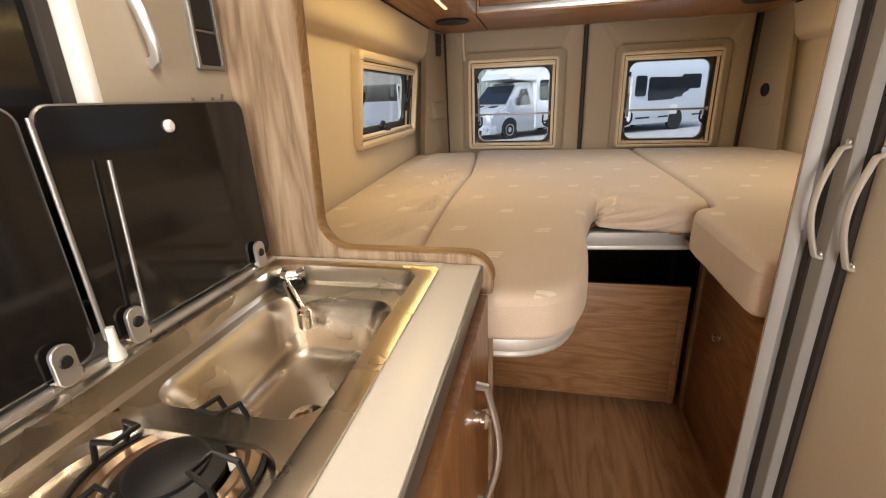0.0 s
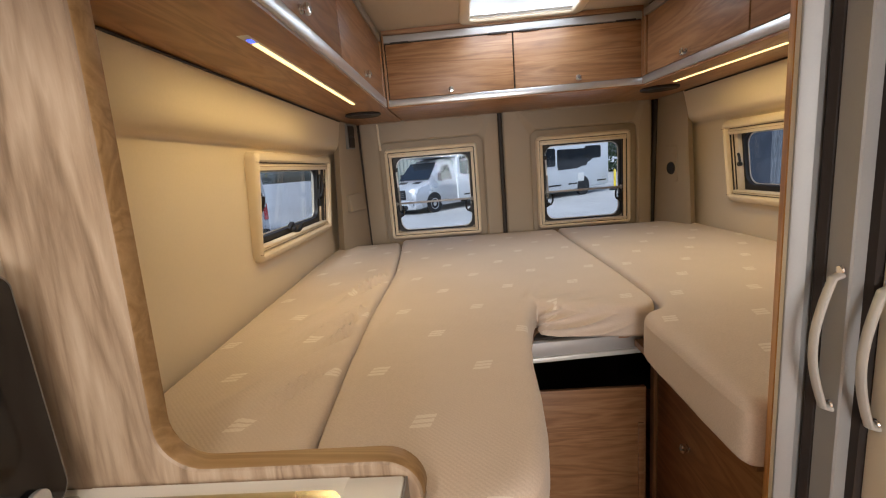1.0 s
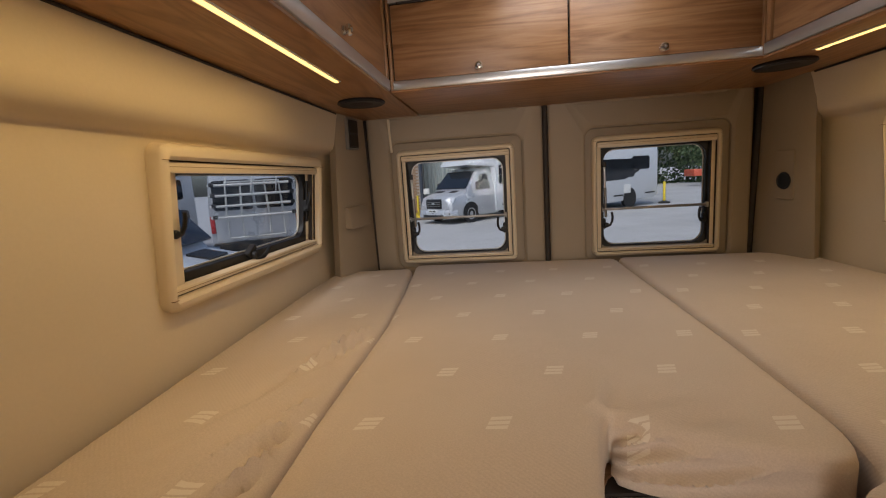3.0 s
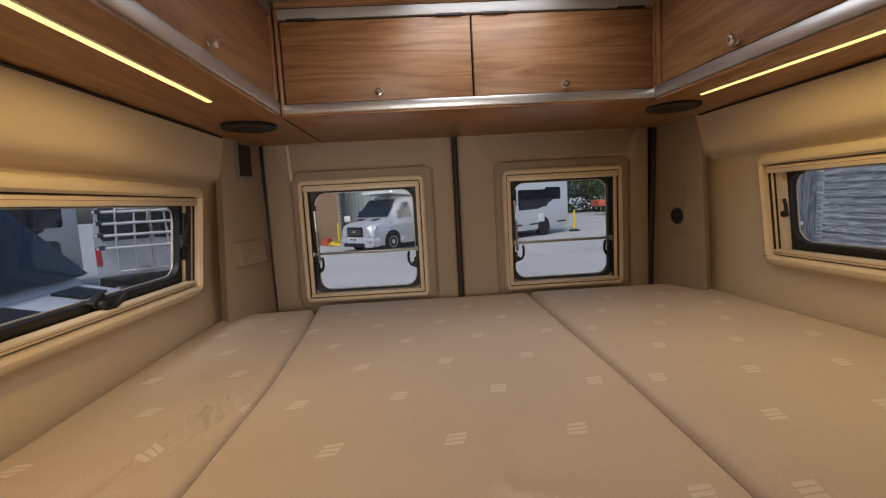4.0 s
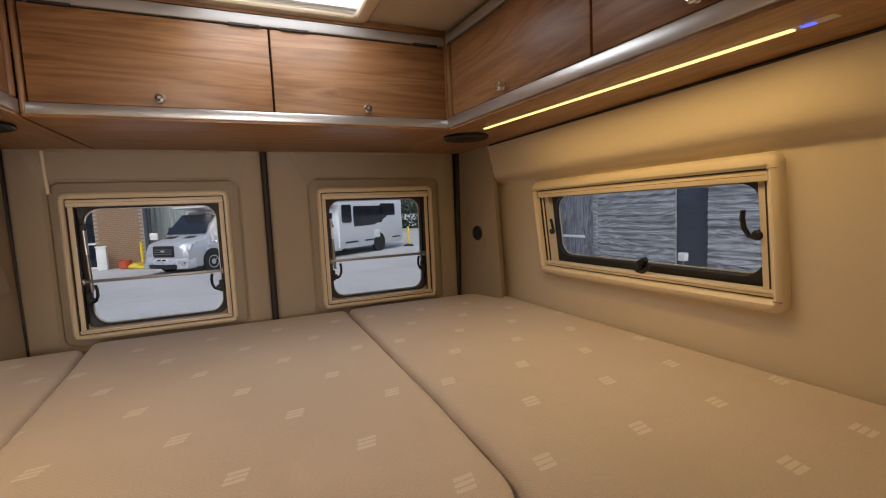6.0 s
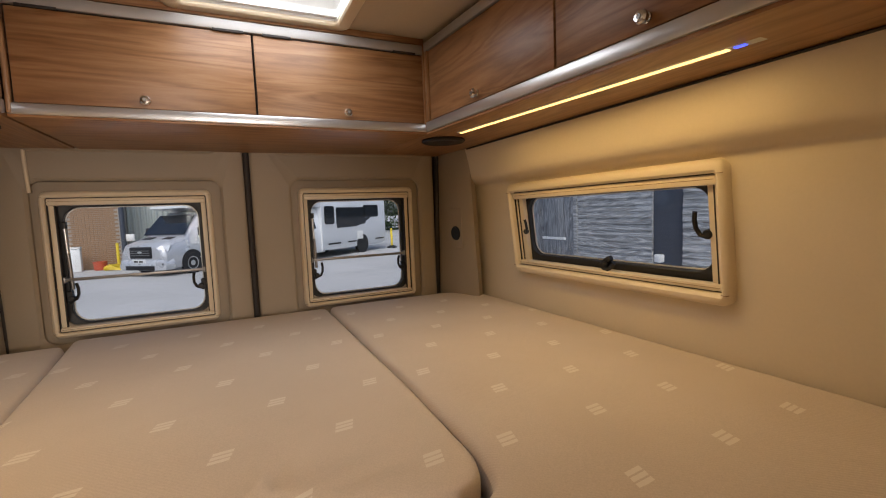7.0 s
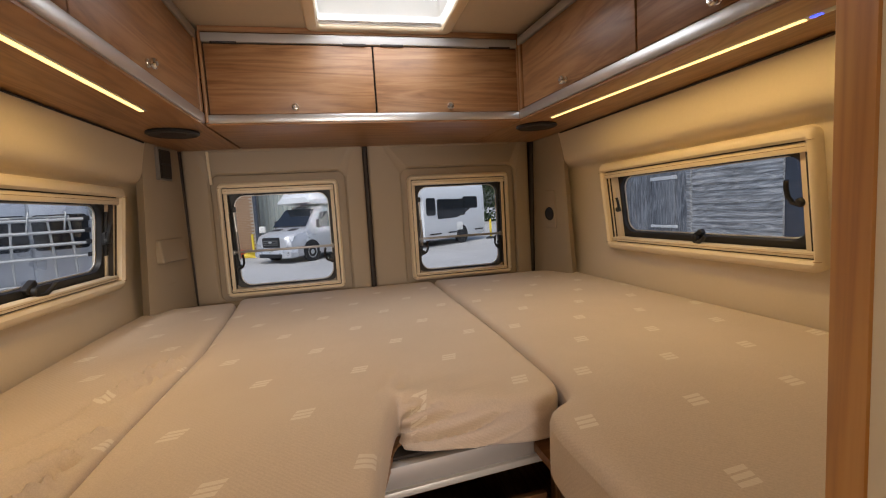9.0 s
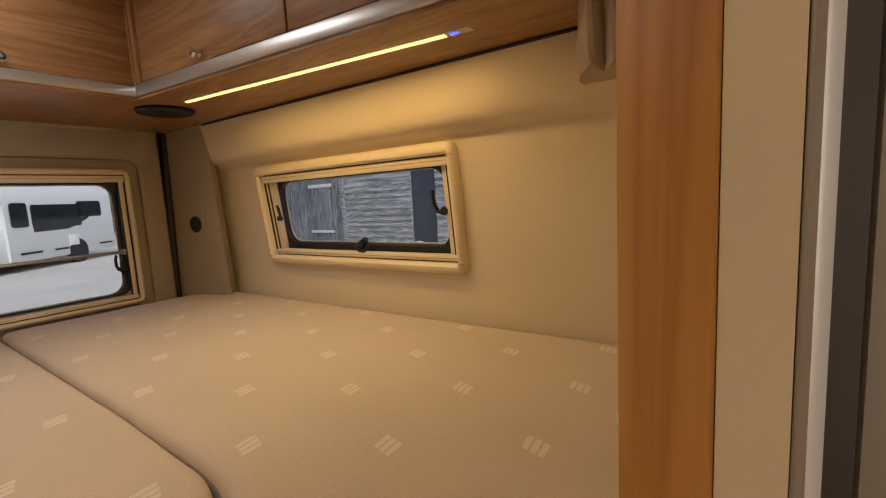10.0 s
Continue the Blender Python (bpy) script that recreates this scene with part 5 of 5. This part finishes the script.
def cab_front(t, paint, hood_h, y_nose, label_grille):
    """Nose of a panel-van based vehicle: local -y is ahead, ground at z 0."""
    y = y_nose
    part("bonnet", shell([(y, 0.80, 0.72, 0.28, 0.55, 0.92), (y + 0.10, 0.93, 0.80, 0.25, 0.70, 1.02), (y + 0.45, 0.99, 0.86, 0.25, 0.85, hood_h - 0.08), (y + 1.0, 1.01, 0.90, 0.25, 0.95, hood_h + 0.05)]), paint, t)
    part("cab", shell([(y + 0.85, 1.01, 0.86, 0.25, 1.10, hood_h + 0.02), (y + 1.45, 1.02, 0.80, 0.25, 1.15, 1.86), (y + 1.75, 1.02, 0.80, 0.25, 1.15, 2.02), (y + 2.5, 1.02, 0.82, 0.25, 1.15, 2.08)]), paint, t)
    g = part("grille", box((-0.46, y - 0.035, 0.58), (0.46, y + 0.08, 0.95), 0.05), M_BLACK, t, label_grille)
    for k in range(3):
        part("grille_bar", box((-0.38, y - 0.045, 0.68 + 0.07 * k), (0.38, y - 0.03, 0.70 + 0.07 * k), 0.004), M_GREYALU, g)
    part("badge", lathe([(0.0, 0.0), (0.06, 0.0), (0.055, 0.01), (0.0, 0.012)], pose(0, y - 0.045, 0.78, 90, 0, 0) @ Matrix.Diagonal((1.5, 0.6, 1, 1)), 20), M_ALU, g)
    part("bumper", shell([(y - 0.07, 0.74, 0.70, 0.22, 0.34, 0.50), (y + 0.02, 0.96, 0.90, 0.22, 0.38, 0.56), (y + 0.30, 1.03, 1.0, 0.22, 0.40, 0.60)]), paint, t)
    part("lower_intake", box((-0.60, y - 0.085, 0.22), (0.60, y - 0.04, 0.36), 0.02), M_BLACK, t)
    pl = part("number_plate", box((-0.26, y - 0.085, 0.44), (0.26, y - 0.072, 0.55), 0.004), M_PLATE, t, "white number plate")
    for k in (-0.13, 0.08):
        part("plate_bar", box((k - 0.08, y - 0.0885, 0.47), (k + 0.08, y - 0.0845, 0.52)), M_BLACK, pl)
    for s in (-1, 1):
        part("headlight", loft([[(s * 0.50, y - 0.005, 0.72), (s * 0.93, y + 0.16, 0.80), (s * 0.95, y + 0.24, 0.98), (s * 0.60, y + 0.10, 0.92)], [(s * 0.48, y + 0.10, 0.72), (s * 0.90, y + 0.26, 0.80), (s * 0.90, y + 0.34, 0.98), (s * 0.56, y + 0.20, 0.92)]], None, (True, True)), M_LAMPGLASS, t, "clear headlight")
        part("fog_lamp", box((s * 0.78 - 0.11, y - 0.02, 0.33), (s * 0.78 + 0.11, y + 0.06, 0.44), 0.03), M_BLACK, t)
        quad_panel([(s * 1.012, y + 1.30, 1.22), (s * 1.015, y + 2.05, 1.22), (s * 0.885, y + 2.0, 1.80), (s * 0.90, y + 1.62, 1.78)], 0.012, "side_window", M_CARGLASS, t)
        part("mirror", box((s * 1.13 - 0.10, y + 1.22, 1.20), (s * 1.13 + 0.10, y + 1.34, 1.52), 0.04), M_BLACK, t)
        quad_panel([(s * 0.41 - 0.17, y + 0.58, hood_h - 0.046), (s * 0.41 + 0.17, y + 0.58, hood_h - 0.046), (s * 0.41 + 0.17, y + 0.80, hood_h + 0.006), (s * 0.41 - 0.17, y + 0.80, hood_h + 0.006)], 0.016, "vent", M_BLACK, t)
    quad_panel([(-0.86, y + 0.86, hood_h + 0.09), (0.86, y + 0.86, hood_h + 0.09), (0.75, y + 1.45, 1.92), (-0.75, y + 1.45, 1.92)], 0.014, "windscreen", M_CARGLASS, t)


def coachbuilt(name, paint, m, label, low_profile=True):
    """A motorhome on a van chassis, nose at local -y, ground at z 0."""
    t = thing(name, label, "motorhome", m)
    cab_front(t, paint, 1.20, 0.0, "black grille")
    part("coach_body", shell([(2.3, 1.10, 1.06, 0.32, 2.2, 2.80), (3.5, 1.13, 1.10, 0.30, 2.3, 2.86), (6.6, 1.13, 1.10, 0.32, 2.3, 2.86), (6.95, 1.10, 1.06, 0.40, 2.2, 2.80)]), M_VANWHITE, t)
    part("overcab_pod", shell([(1.15, 0.85, 0.70, 2.16, 2.22, 2.36), (1.6, 1.02, 0.92, 2.12, 2.34, 2.70), (2.4, 1.10, 1.06, 2.05, 2.4, 2.86)]), M_VANWHITE, t, "white overcab pod")
    part("pod_window", quad_box((-0.5, 1.16, 2.30), (0.5, 1.16, 2.30), (0.45, 1.46, 2.60), (-0.45, 1.46, 2.60)), M_CARGLASS, t)
    for s in (-1, 1):
        x = s * 1.135
        for (ya, yb, za, zb) in ((2.45, 3.05, 1.36, 2.10), (3.18, 5.25, 1.28, 2.04), (5.10, 6.30, 1.58, 2.14)):
            w = part("window", slab(round_rect(yb - ya, zb - za, 0.10, 5, (ya + yb) / 2, (za + zb) / 2), -0.014, 0.012, 0.006, m=Matrix.Translation((x, 0, 0)) @ pose(0, 0, 0, 0, 0, 90 if s > 0 else 90) if s > 0 else Matrix.Translation((x, 0, 0)) @ Matrix.Diagonal((-1, 1, 1, 1)) @ pose(0, 0, 0, 0, 0, 90)), M_CARGLASS, t)
        part("service_hatch", box((x - 0.008, 4.55, 0.62), (x + 0.008, 5.0, 0.98), 0.004), M_WHITEPL, t)
        for ya, yb in ((2.6, 3.4), (3.9, 4.5), (6.0, 6.7)):
            part("skirt_stripe", box((x - 0.006, ya, 0.52), (x + 0.006, yb, 0.58), 0.002), M_BLACK, t)
        part("swoosh", loft([[(x - s * 0.004, 3.2, 1.18), (x - s * 0.004, 4.6, 1.20), (x - s * 0.004, 5.6, 1.52), (x - s * 0.004, 5.6, 1.60), (x - s * 0.004, 3.2, 1.32)], [(x + s * 0.006, 3.2, 1.18), (x + s * 0.006, 4.6, 1.20), (x + s * 0.006, 5.6, 1.52), (x + s * 0.006, 5.6, 1.60), (x + s * 0.006, 3.2, 1.32)]], None, (True, True)), M_CARGLASS, t)
        part("wheel_arch", lathe([(0.0, 0.0), (0.43, 0.0), (0.43, 0.018), (0.0, 0.018)], pose(x - s * 0.012, 4.95, 0.40, 0, 90 * s, 0), 24), M_BLACK, t)
        wheel(t, s * 1.03, 4.95, 0.34, s)
        wheel(t, s * 0.93, 0.98, 0.34, s)
        part("front_arch", lathe([(0.0, 0.0), (0.41, 0.0), (0.41, 0.018), (0.0, 0.018)], pose(s * 1.0, 0.98, 0.38, 0, 90 * s, 0), 24), M_BLACK, t)
        part("tail_lamp", box((s * 1.0 - 0.06, 6.93, 0.75), (s * 1.0 + 0.06, 6.99, 1.25), 0.02), M_REDLENS, t)
    part("roof_light", box((-0.35, 3.4, 2.85), (0.35, 4.1, 2.93), 0.03), M_WHITEPL, t)
    return t


def quad_box(a, b, c, d, th=0.012):
    p = [Vector(q) for q in (a, b, c, d)]
    n = (p[1] - p[0]).cross(p[3] - p[0]).normalized() * th
    return loft([[tuple(q - n) for q in p], [tuple(q + n) for q in p]], None, (True, True))


# silver-cabbed motorhome ahead of the far wall
coachbuilt("motorhome", M_SILVER, pose(-2.80, 17.3, GZ, 0, 0, -42), "silver-cabbed motorhome with white overcab pod parked in the yard")
# white motorhome seen along its side
_dir = Vector((2.03, 1.68)).normalized()
_ang = math.degrees(math.atan2(-_dir.x, _dir.y))
coachbuilt("motorhome", M_VANWHITE, pose(4.72 - _dir.x * 5.35, 20.75 - _dir.y * 5.35 + 0.7, GZ, 0, 0, _ang), "white motorhome with dark windows parked side-on in the yard")
coachbuilt("motorhome", M_VANWHITE, pose(-9.6, 6.0, GZ, 0, 0, 8), "white motorhome with dark windows parked beyond the side window")


def panel_van(name, m, label, hood=1.30, paint=None):
    """A panel van, nose at local -y."""
    t = thing(name, label, "van", m)
    paint = paint or M_VANWHITE
    cab_front(t, paint, hood, 0.0, "black grille")
    part("load_body", shell([(2.2, 1.02, 0.88, 0.30, 1.3, 2.50), (2.6, 1.02, 0.90, 0.30, 1.4, 2.56), (5.55, 1.02, 0.90, 0.30, 1.4, 2.56), (5.75, 1.00, 0.86, 0.36, 1.4, 2.50)]), paint, t)
    for s in (-1, 1):
        wheel(t, s * 0.93, 0.98, 0.34, s)
        wheel(t, s * 0.93, 4.6, 0.34, s)
        part("tail_lamp", box((s * 0.95 - 0.05, 5.70, 0.75), (s * 0.95 + 0.05, 5.78, 1.15), 0.02), M_REDLENS, t)
        d = part("rear_door", box((s * 0.46 - 0.44, 5.735, 0.45), (s * 0.46 + 0.44, 5.77, 2.36), 0.02), paint, t)
        part("rear_window", slab(round_rect(0.86, 0.70, 0.08, 5, s * 0.46, 1.62), -0.012, 0.012, 0.005, m=pose(0, 5.772, 0, 0, 0, 180) @ pose(-0.0, 0, 0)), M_CARGLASS, d)
    part("rear_bumper", box((-0.98, 5.70, 0.30), (0.98, 5.85, 0.52), 0.03), M_BLACK, t)
    return t


panel_van("panel_van", pose(-2.27, 4.245, GZ, 0, 0, 99.6), "white panel van with black bonnet vents parked close beside", 1.12)
pv = panel_van("panel_van", pose(-9.0, 15.6, GZ, 0, 0, 210.2), "silver van seen from behind with a bicycle rack", 1.30, M_SILVER)
# rack of silver tubes on the van's rear doors
t = thing("bicycle_rack", "silver tube bicycle rack on the van's rear doors", "bicycle rack", pose(-9.0, 15.6, GZ, 0, 0, 210.2))
for z in (1.12, 1.38, 1.62, 1.86):
    part("cross_bar", tube([(-0.95, 5.95, z), (0.95, 5.95, z)], 0.030, None, 8), M_ALUWHITE, t)
    for x in (-0.86, 0.86):
        part("wheel_clip", box((x - 0.05, 5.90, z - 0.03), (x + 0.05, 6.0, z + 0.06), 0.01), M_BLACK, t)
for x0, x1 in ((-0.62, 0.30), (-0.30, 0.62)):
    part("hoop", tube([(x0, 5.86, 0.62), (x0, 5.90, 1.2), (x0 + 0.04, 5.92, 1.92), (x1 - 0.04, 5.92, 1.92), (x1, 5.90, 1.2), (x1, 5.86, 0.62)], 0.026, None, 8, True), M_ALUWHITE, t)
for x in (-0.55, 0.0, 0.55):
    part("top_hook", tube([(x, 5.80, 2.02), (x, 5.95, 1.98), (x + 0.03, 6.02, 1.80), (x + 0.05, 5.98, 1.66)], 0.015, None, 8), M_ALUWHITE, t)

# brick office corner with a glazed door, and the corrugated shed wall
t = thing("brick_building", "yellow-brown brick building corner with a glazed door", "building", pose(-5.75, 21.7, GZ))
part("wall", box((0.0, 0.02, 0.0), (1.62, 3.0, 4.6)), M_MORTAR, t)
_bm = box((0.0, 0.0, 0.0), (0.215, 0.05, 0.065))
_me = finish(_bm, "brick", M_BRICK, False)
_w = t.children[0]
for rrow in range(46):
    for c in range(-1, 7):
        x = c * 0.2283 + (0.114 if rrow % 2 else 0.0)
        if x < -0.02 or x > 1.42:
            continue
        ob = new("brick", _me)
        ob.parent = _w
        ob.location = (x, random.uniform(-0.004, 0.004), 0.01 + rrow * 0.0765)
part("upper_wall", box((-4.0, 0.3, 2.3), (0.0, 3.0, 4.6)), M_MORTAR, t)
gd = part("glazed_door", box((-1.5, 0.30, 0.0), (0.0, 0.36, 2.3)), M_CARGLASS, t, "glazed door with white frame")
for x in (-1.5, -0.78, -0.06):
    part("frame_bar", box((x, 0.26, 0.0), (x + 0.07, 0.32, 2.3), 0.01), M_WHITEPL, gd)
for z in (0.0, 0.95, 2.22):
    part("frame_rail", box((-1.5, 0.262, z), (0.0, 0.318, z + 0.08), 0.01), M_WHITEPL, gd)
part("downpipe", tube([(1.72, -0.05, 0), (1.72, -0.05, 4.5)], 0.09, None, 10), M_BLUEDOOR, t)
part("meter_box", box((1.80, -0.08, 1.02), (2.08, 0.02, 1.30), 0.02), M_WHITEPL, t)

t = thing("corrugated_shed", "pale green-grey corrugated steel shed wall", "shed", pose(-4.1, 23.0, GZ))
_b = bmesh.new()
_prev = None
for i in range(0, 171):
    x = i * 0.05
    y = 0.03 * (1 if (i // 2) % 2 else -1)
    a, c = _b.verts.new((x, y, 0.0)), _b.verts.new((x, y, 5.0))
    if _prev:
        _b.faces.new((_prev[0], a, c, _prev[1]))
    _prev = (a, c)
part("cladding", _b, M_CORR, t, smooth=False)
part("core", box((0.0, 0.06, 0.0), (8.5, 6.0, 4.95)), M_CORR, t)
part("roof", box((-0.2, -0.2, 5.0), (8.7, 6.2, 5.15)), M_GREYALU, t)

# small things by the brick corner
t = thing("hose_post", "yellow hose stand post", "post", pose(-4.15, 21.1, GZ))
part("post", tube([(0, 0, 0), (0, 0, 1.0)], 0.05), M_YELLOW, t)
t = thing("hose_heap", "heap of yellow hose on the ground", "hose", pose(-4.1, 20.9, GZ))
_b = bmesh.new()
for k in range(6):
    tube([(0.5 * (1 - k * 0.1) * math.cos(a * 0.4) + 0.06 * math.sin(a + k), 0.4 * math.sin(a * 0.4 + 0.2 * k), 0.03 + k * 0.035 + 0.02 * math.sin(a * 1.3 + k)) for a in range(16)], 0.022, _b, 6, True)
part("coils", _b, M_YELLOW, t)
single("hose_run", tube([(-3.8, 20.9, GZ + 0.025), (-3.3, 21.2, GZ + 0.025), (-2.8, 21.1, GZ + 0.025), (-2.3, 21.5, GZ + 0.025)], 0.022), M_YELLOW, "yellow hose lying on the yard", "hose")
t = thing("water_butt", "faded red tub beside the brick wall", "tub", pose(-4.75, 21.2, GZ))
part("tub", lathe([(0.17, 0.0), (0.20, 0.02), (0.22, 0.30), (0.235, 0.33), (0.205, 0.33), (0.19, 0.05), (0.0, 0.04)]), M_REDPL, t)
t = thing("standpipe_cabinet", "small white cabinet standing by the brick wall", "cabinet", pose(-5.45, 21.2, GZ))
part("body", box((-0.16, -0.12, 0.0), (0.16, 0.12, 0.86), 0.03), M_WHITEPL, t)
part("lid", box((-0.18, -0.14, 0.86), (0.18, 0.14, 0.92), 0.02), M_WHITEPL, t)


def bollard(x, y):
    t = thing("bollard", "yellow post on a round black foot", "bollard", pose(x, y, GZ), "yellow posts")
    part("foot", lathe([(0.0, 0.0), (0.26, 0.0), (0.24, 0.06), (0.08, 0.12), (0.0, 0.12)]), M_TYRE, t)
    part("post", lathe([(0.055, 0.10), (0.055, 0.92), (0.035, 0.97), (0.0, 0.98)]), M_YELLOW, t)


bollard(6.95, 21.6)

# hedge and trees at the end of the yard
def leaves(name, n, place, size, label):
    verts, faces = [], []
    for _ in range(n):
        p = Vector(place())
        d = Vector((random.gauss(0, 1), random.gauss(0, 1), random.gauss(0, 0.7))).normalized()
        u = d.orthogonal().normalized()
        w = d.cross(u)
        s = size * random.uniform(0.6, 1.4)
        k = len(verts)
        verts += [tuple(p + u * s), tuple(p + w * s * 0.5), tuple(p - u * s), tuple(p - w * s * 0.5)]
        faces.append((k, k + 1, k + 2, k + 3))
    me = bpy.data.meshes.new(name)
    me.from_pydata(verts, [], faces)
    me.materials.append(M_LEAF)
    return tagged(new(name, me), label, "hedge", kind="stuff")


_cl = [(random.uniform(4, 40), random.uniform(40, 47), random.uniform(-0.2, 6.5), random.uniform(0.8, 2.0)) for _ in range(230)]


def hedge_spot():
    x, y, z, r = random.choice(_cl)
    d = Vector((random.gauss(0, 1), random.gauss(0, 1), random.gauss(0, 1))).normalized() * r * random.uniform(0.7, 1.0)
    return (x + d.x, y + d.y, max(GZ + 0.05, z + d.z * 0.8 - 0.3))


leaves("hedge", 42000, hedge_spot, 0.17, "dense dark green hedge and trees behind the yard")
t = thing("red_trailer", "low red trailer parked before the hedge", "trailer", pose(15.2, 36.0, GZ))
part("bed", box((-1.6, -0.9, 0.75), (1.6, 0.9, 1.25), 0.04), M_REDPL, t)
for x in (-0.8, 0.8):
    wheel(t, x, -0.7, 0.32, 1)
part("drawbar", tube([(1.6, 0, 0.8), (2.6, 0, 0.45), (2.6, 0, 0.0)], 0.05), M_BLACK, t)

# weathered timber barn beside the van
BX = 7.0
t = thing("timber_barn", "weathered grey timber barn with a dark doorway", "barn", pose(0, 0, 0))
part("core", box((BX + 0.10, 1.5, GZ), (BX + 6, 12.5, 4.2)), M_BLUEDOOR, t)
w1 = part("board_wall", box((BX + 0.06, 1.5, GZ), (BX + 0.098, 12.5, 4.2)), M_BLUEDOOR, t)
for ya, yb in ((6.53, 8.50), (2.0, 5.90)):
    z = GZ + 0.05
    while z < 3.2:
        h = random.uniform(0.125, 0.145)
        lap = random.uniform(0.0, 0.012)
        bb = bmesh.new()
        loft([[(BX - lap, ya, z), (BX + 0.05, ya, z), (BX + 0.05, ya, z + h), (BX + 0.028 - lap, ya, z + h)], [(BX - lap + random.uniform(-0.008, 0.008), yb, z + random.uniform(-0.008, 0.008)), (BX + 0.05, yb, z), (BX + 0.05, yb, z + h), (BX + 0.028 - lap, yb, z + h)]], bb, (True, True))
        ob = part("board", bb, M_BOARD, w1, smooth=False)
        z += h - 0.008
for k in range(15):
    y = 8.62 + k * 0.16
    ob = part("plank", box((BX + random.uniform(-0.006, 0.006), y, GZ + 0.02), (BX + 0.055, y + 0.15, 3.4), 0.003), M_BOARDZ, w1, smooth=False)
part("corner_post", box((BX - 0.03, 8.50, GZ), (BX + 0.05, 8.61, 3.6), 0.005), M_BOARD, t)
wn = part("window", box((BX - 0.03, 8.95, 0.55), (BX + 0.02, 9.65, 1.62), 0.01), M_BOARDZ, t)
part("lintel", box((BX - 0.045, 8.90, 1.58), (BX + 0.0, 9.72, 1.66), 0.005), M_WHITEPL, wn)
part("sill", box((BX - 0.05, 8.90, 0.50), (BX + 0.0, 9.72, 0.56), 0.005), M_WHITEPL, wn)
part("roof", box((BX - 0.5, 1.2, 4.2), (BX + 6.5, 12.8, 4.35)), M_GREYALU, t)
t = thing("flood_lamp", "small white outdoor lamp box on a stand", "lamp box", pose(BX - 0.5, 5.97, GZ))
part("stand", tube([(0, 0, 0), (0, 0, 0.66)], 0.016), M_GREYALU, t)
part("head", box((-0.055, -0.065, 0.66), (0.055, 0.065, 0.80), 0.018), M_WHITEPL, t)
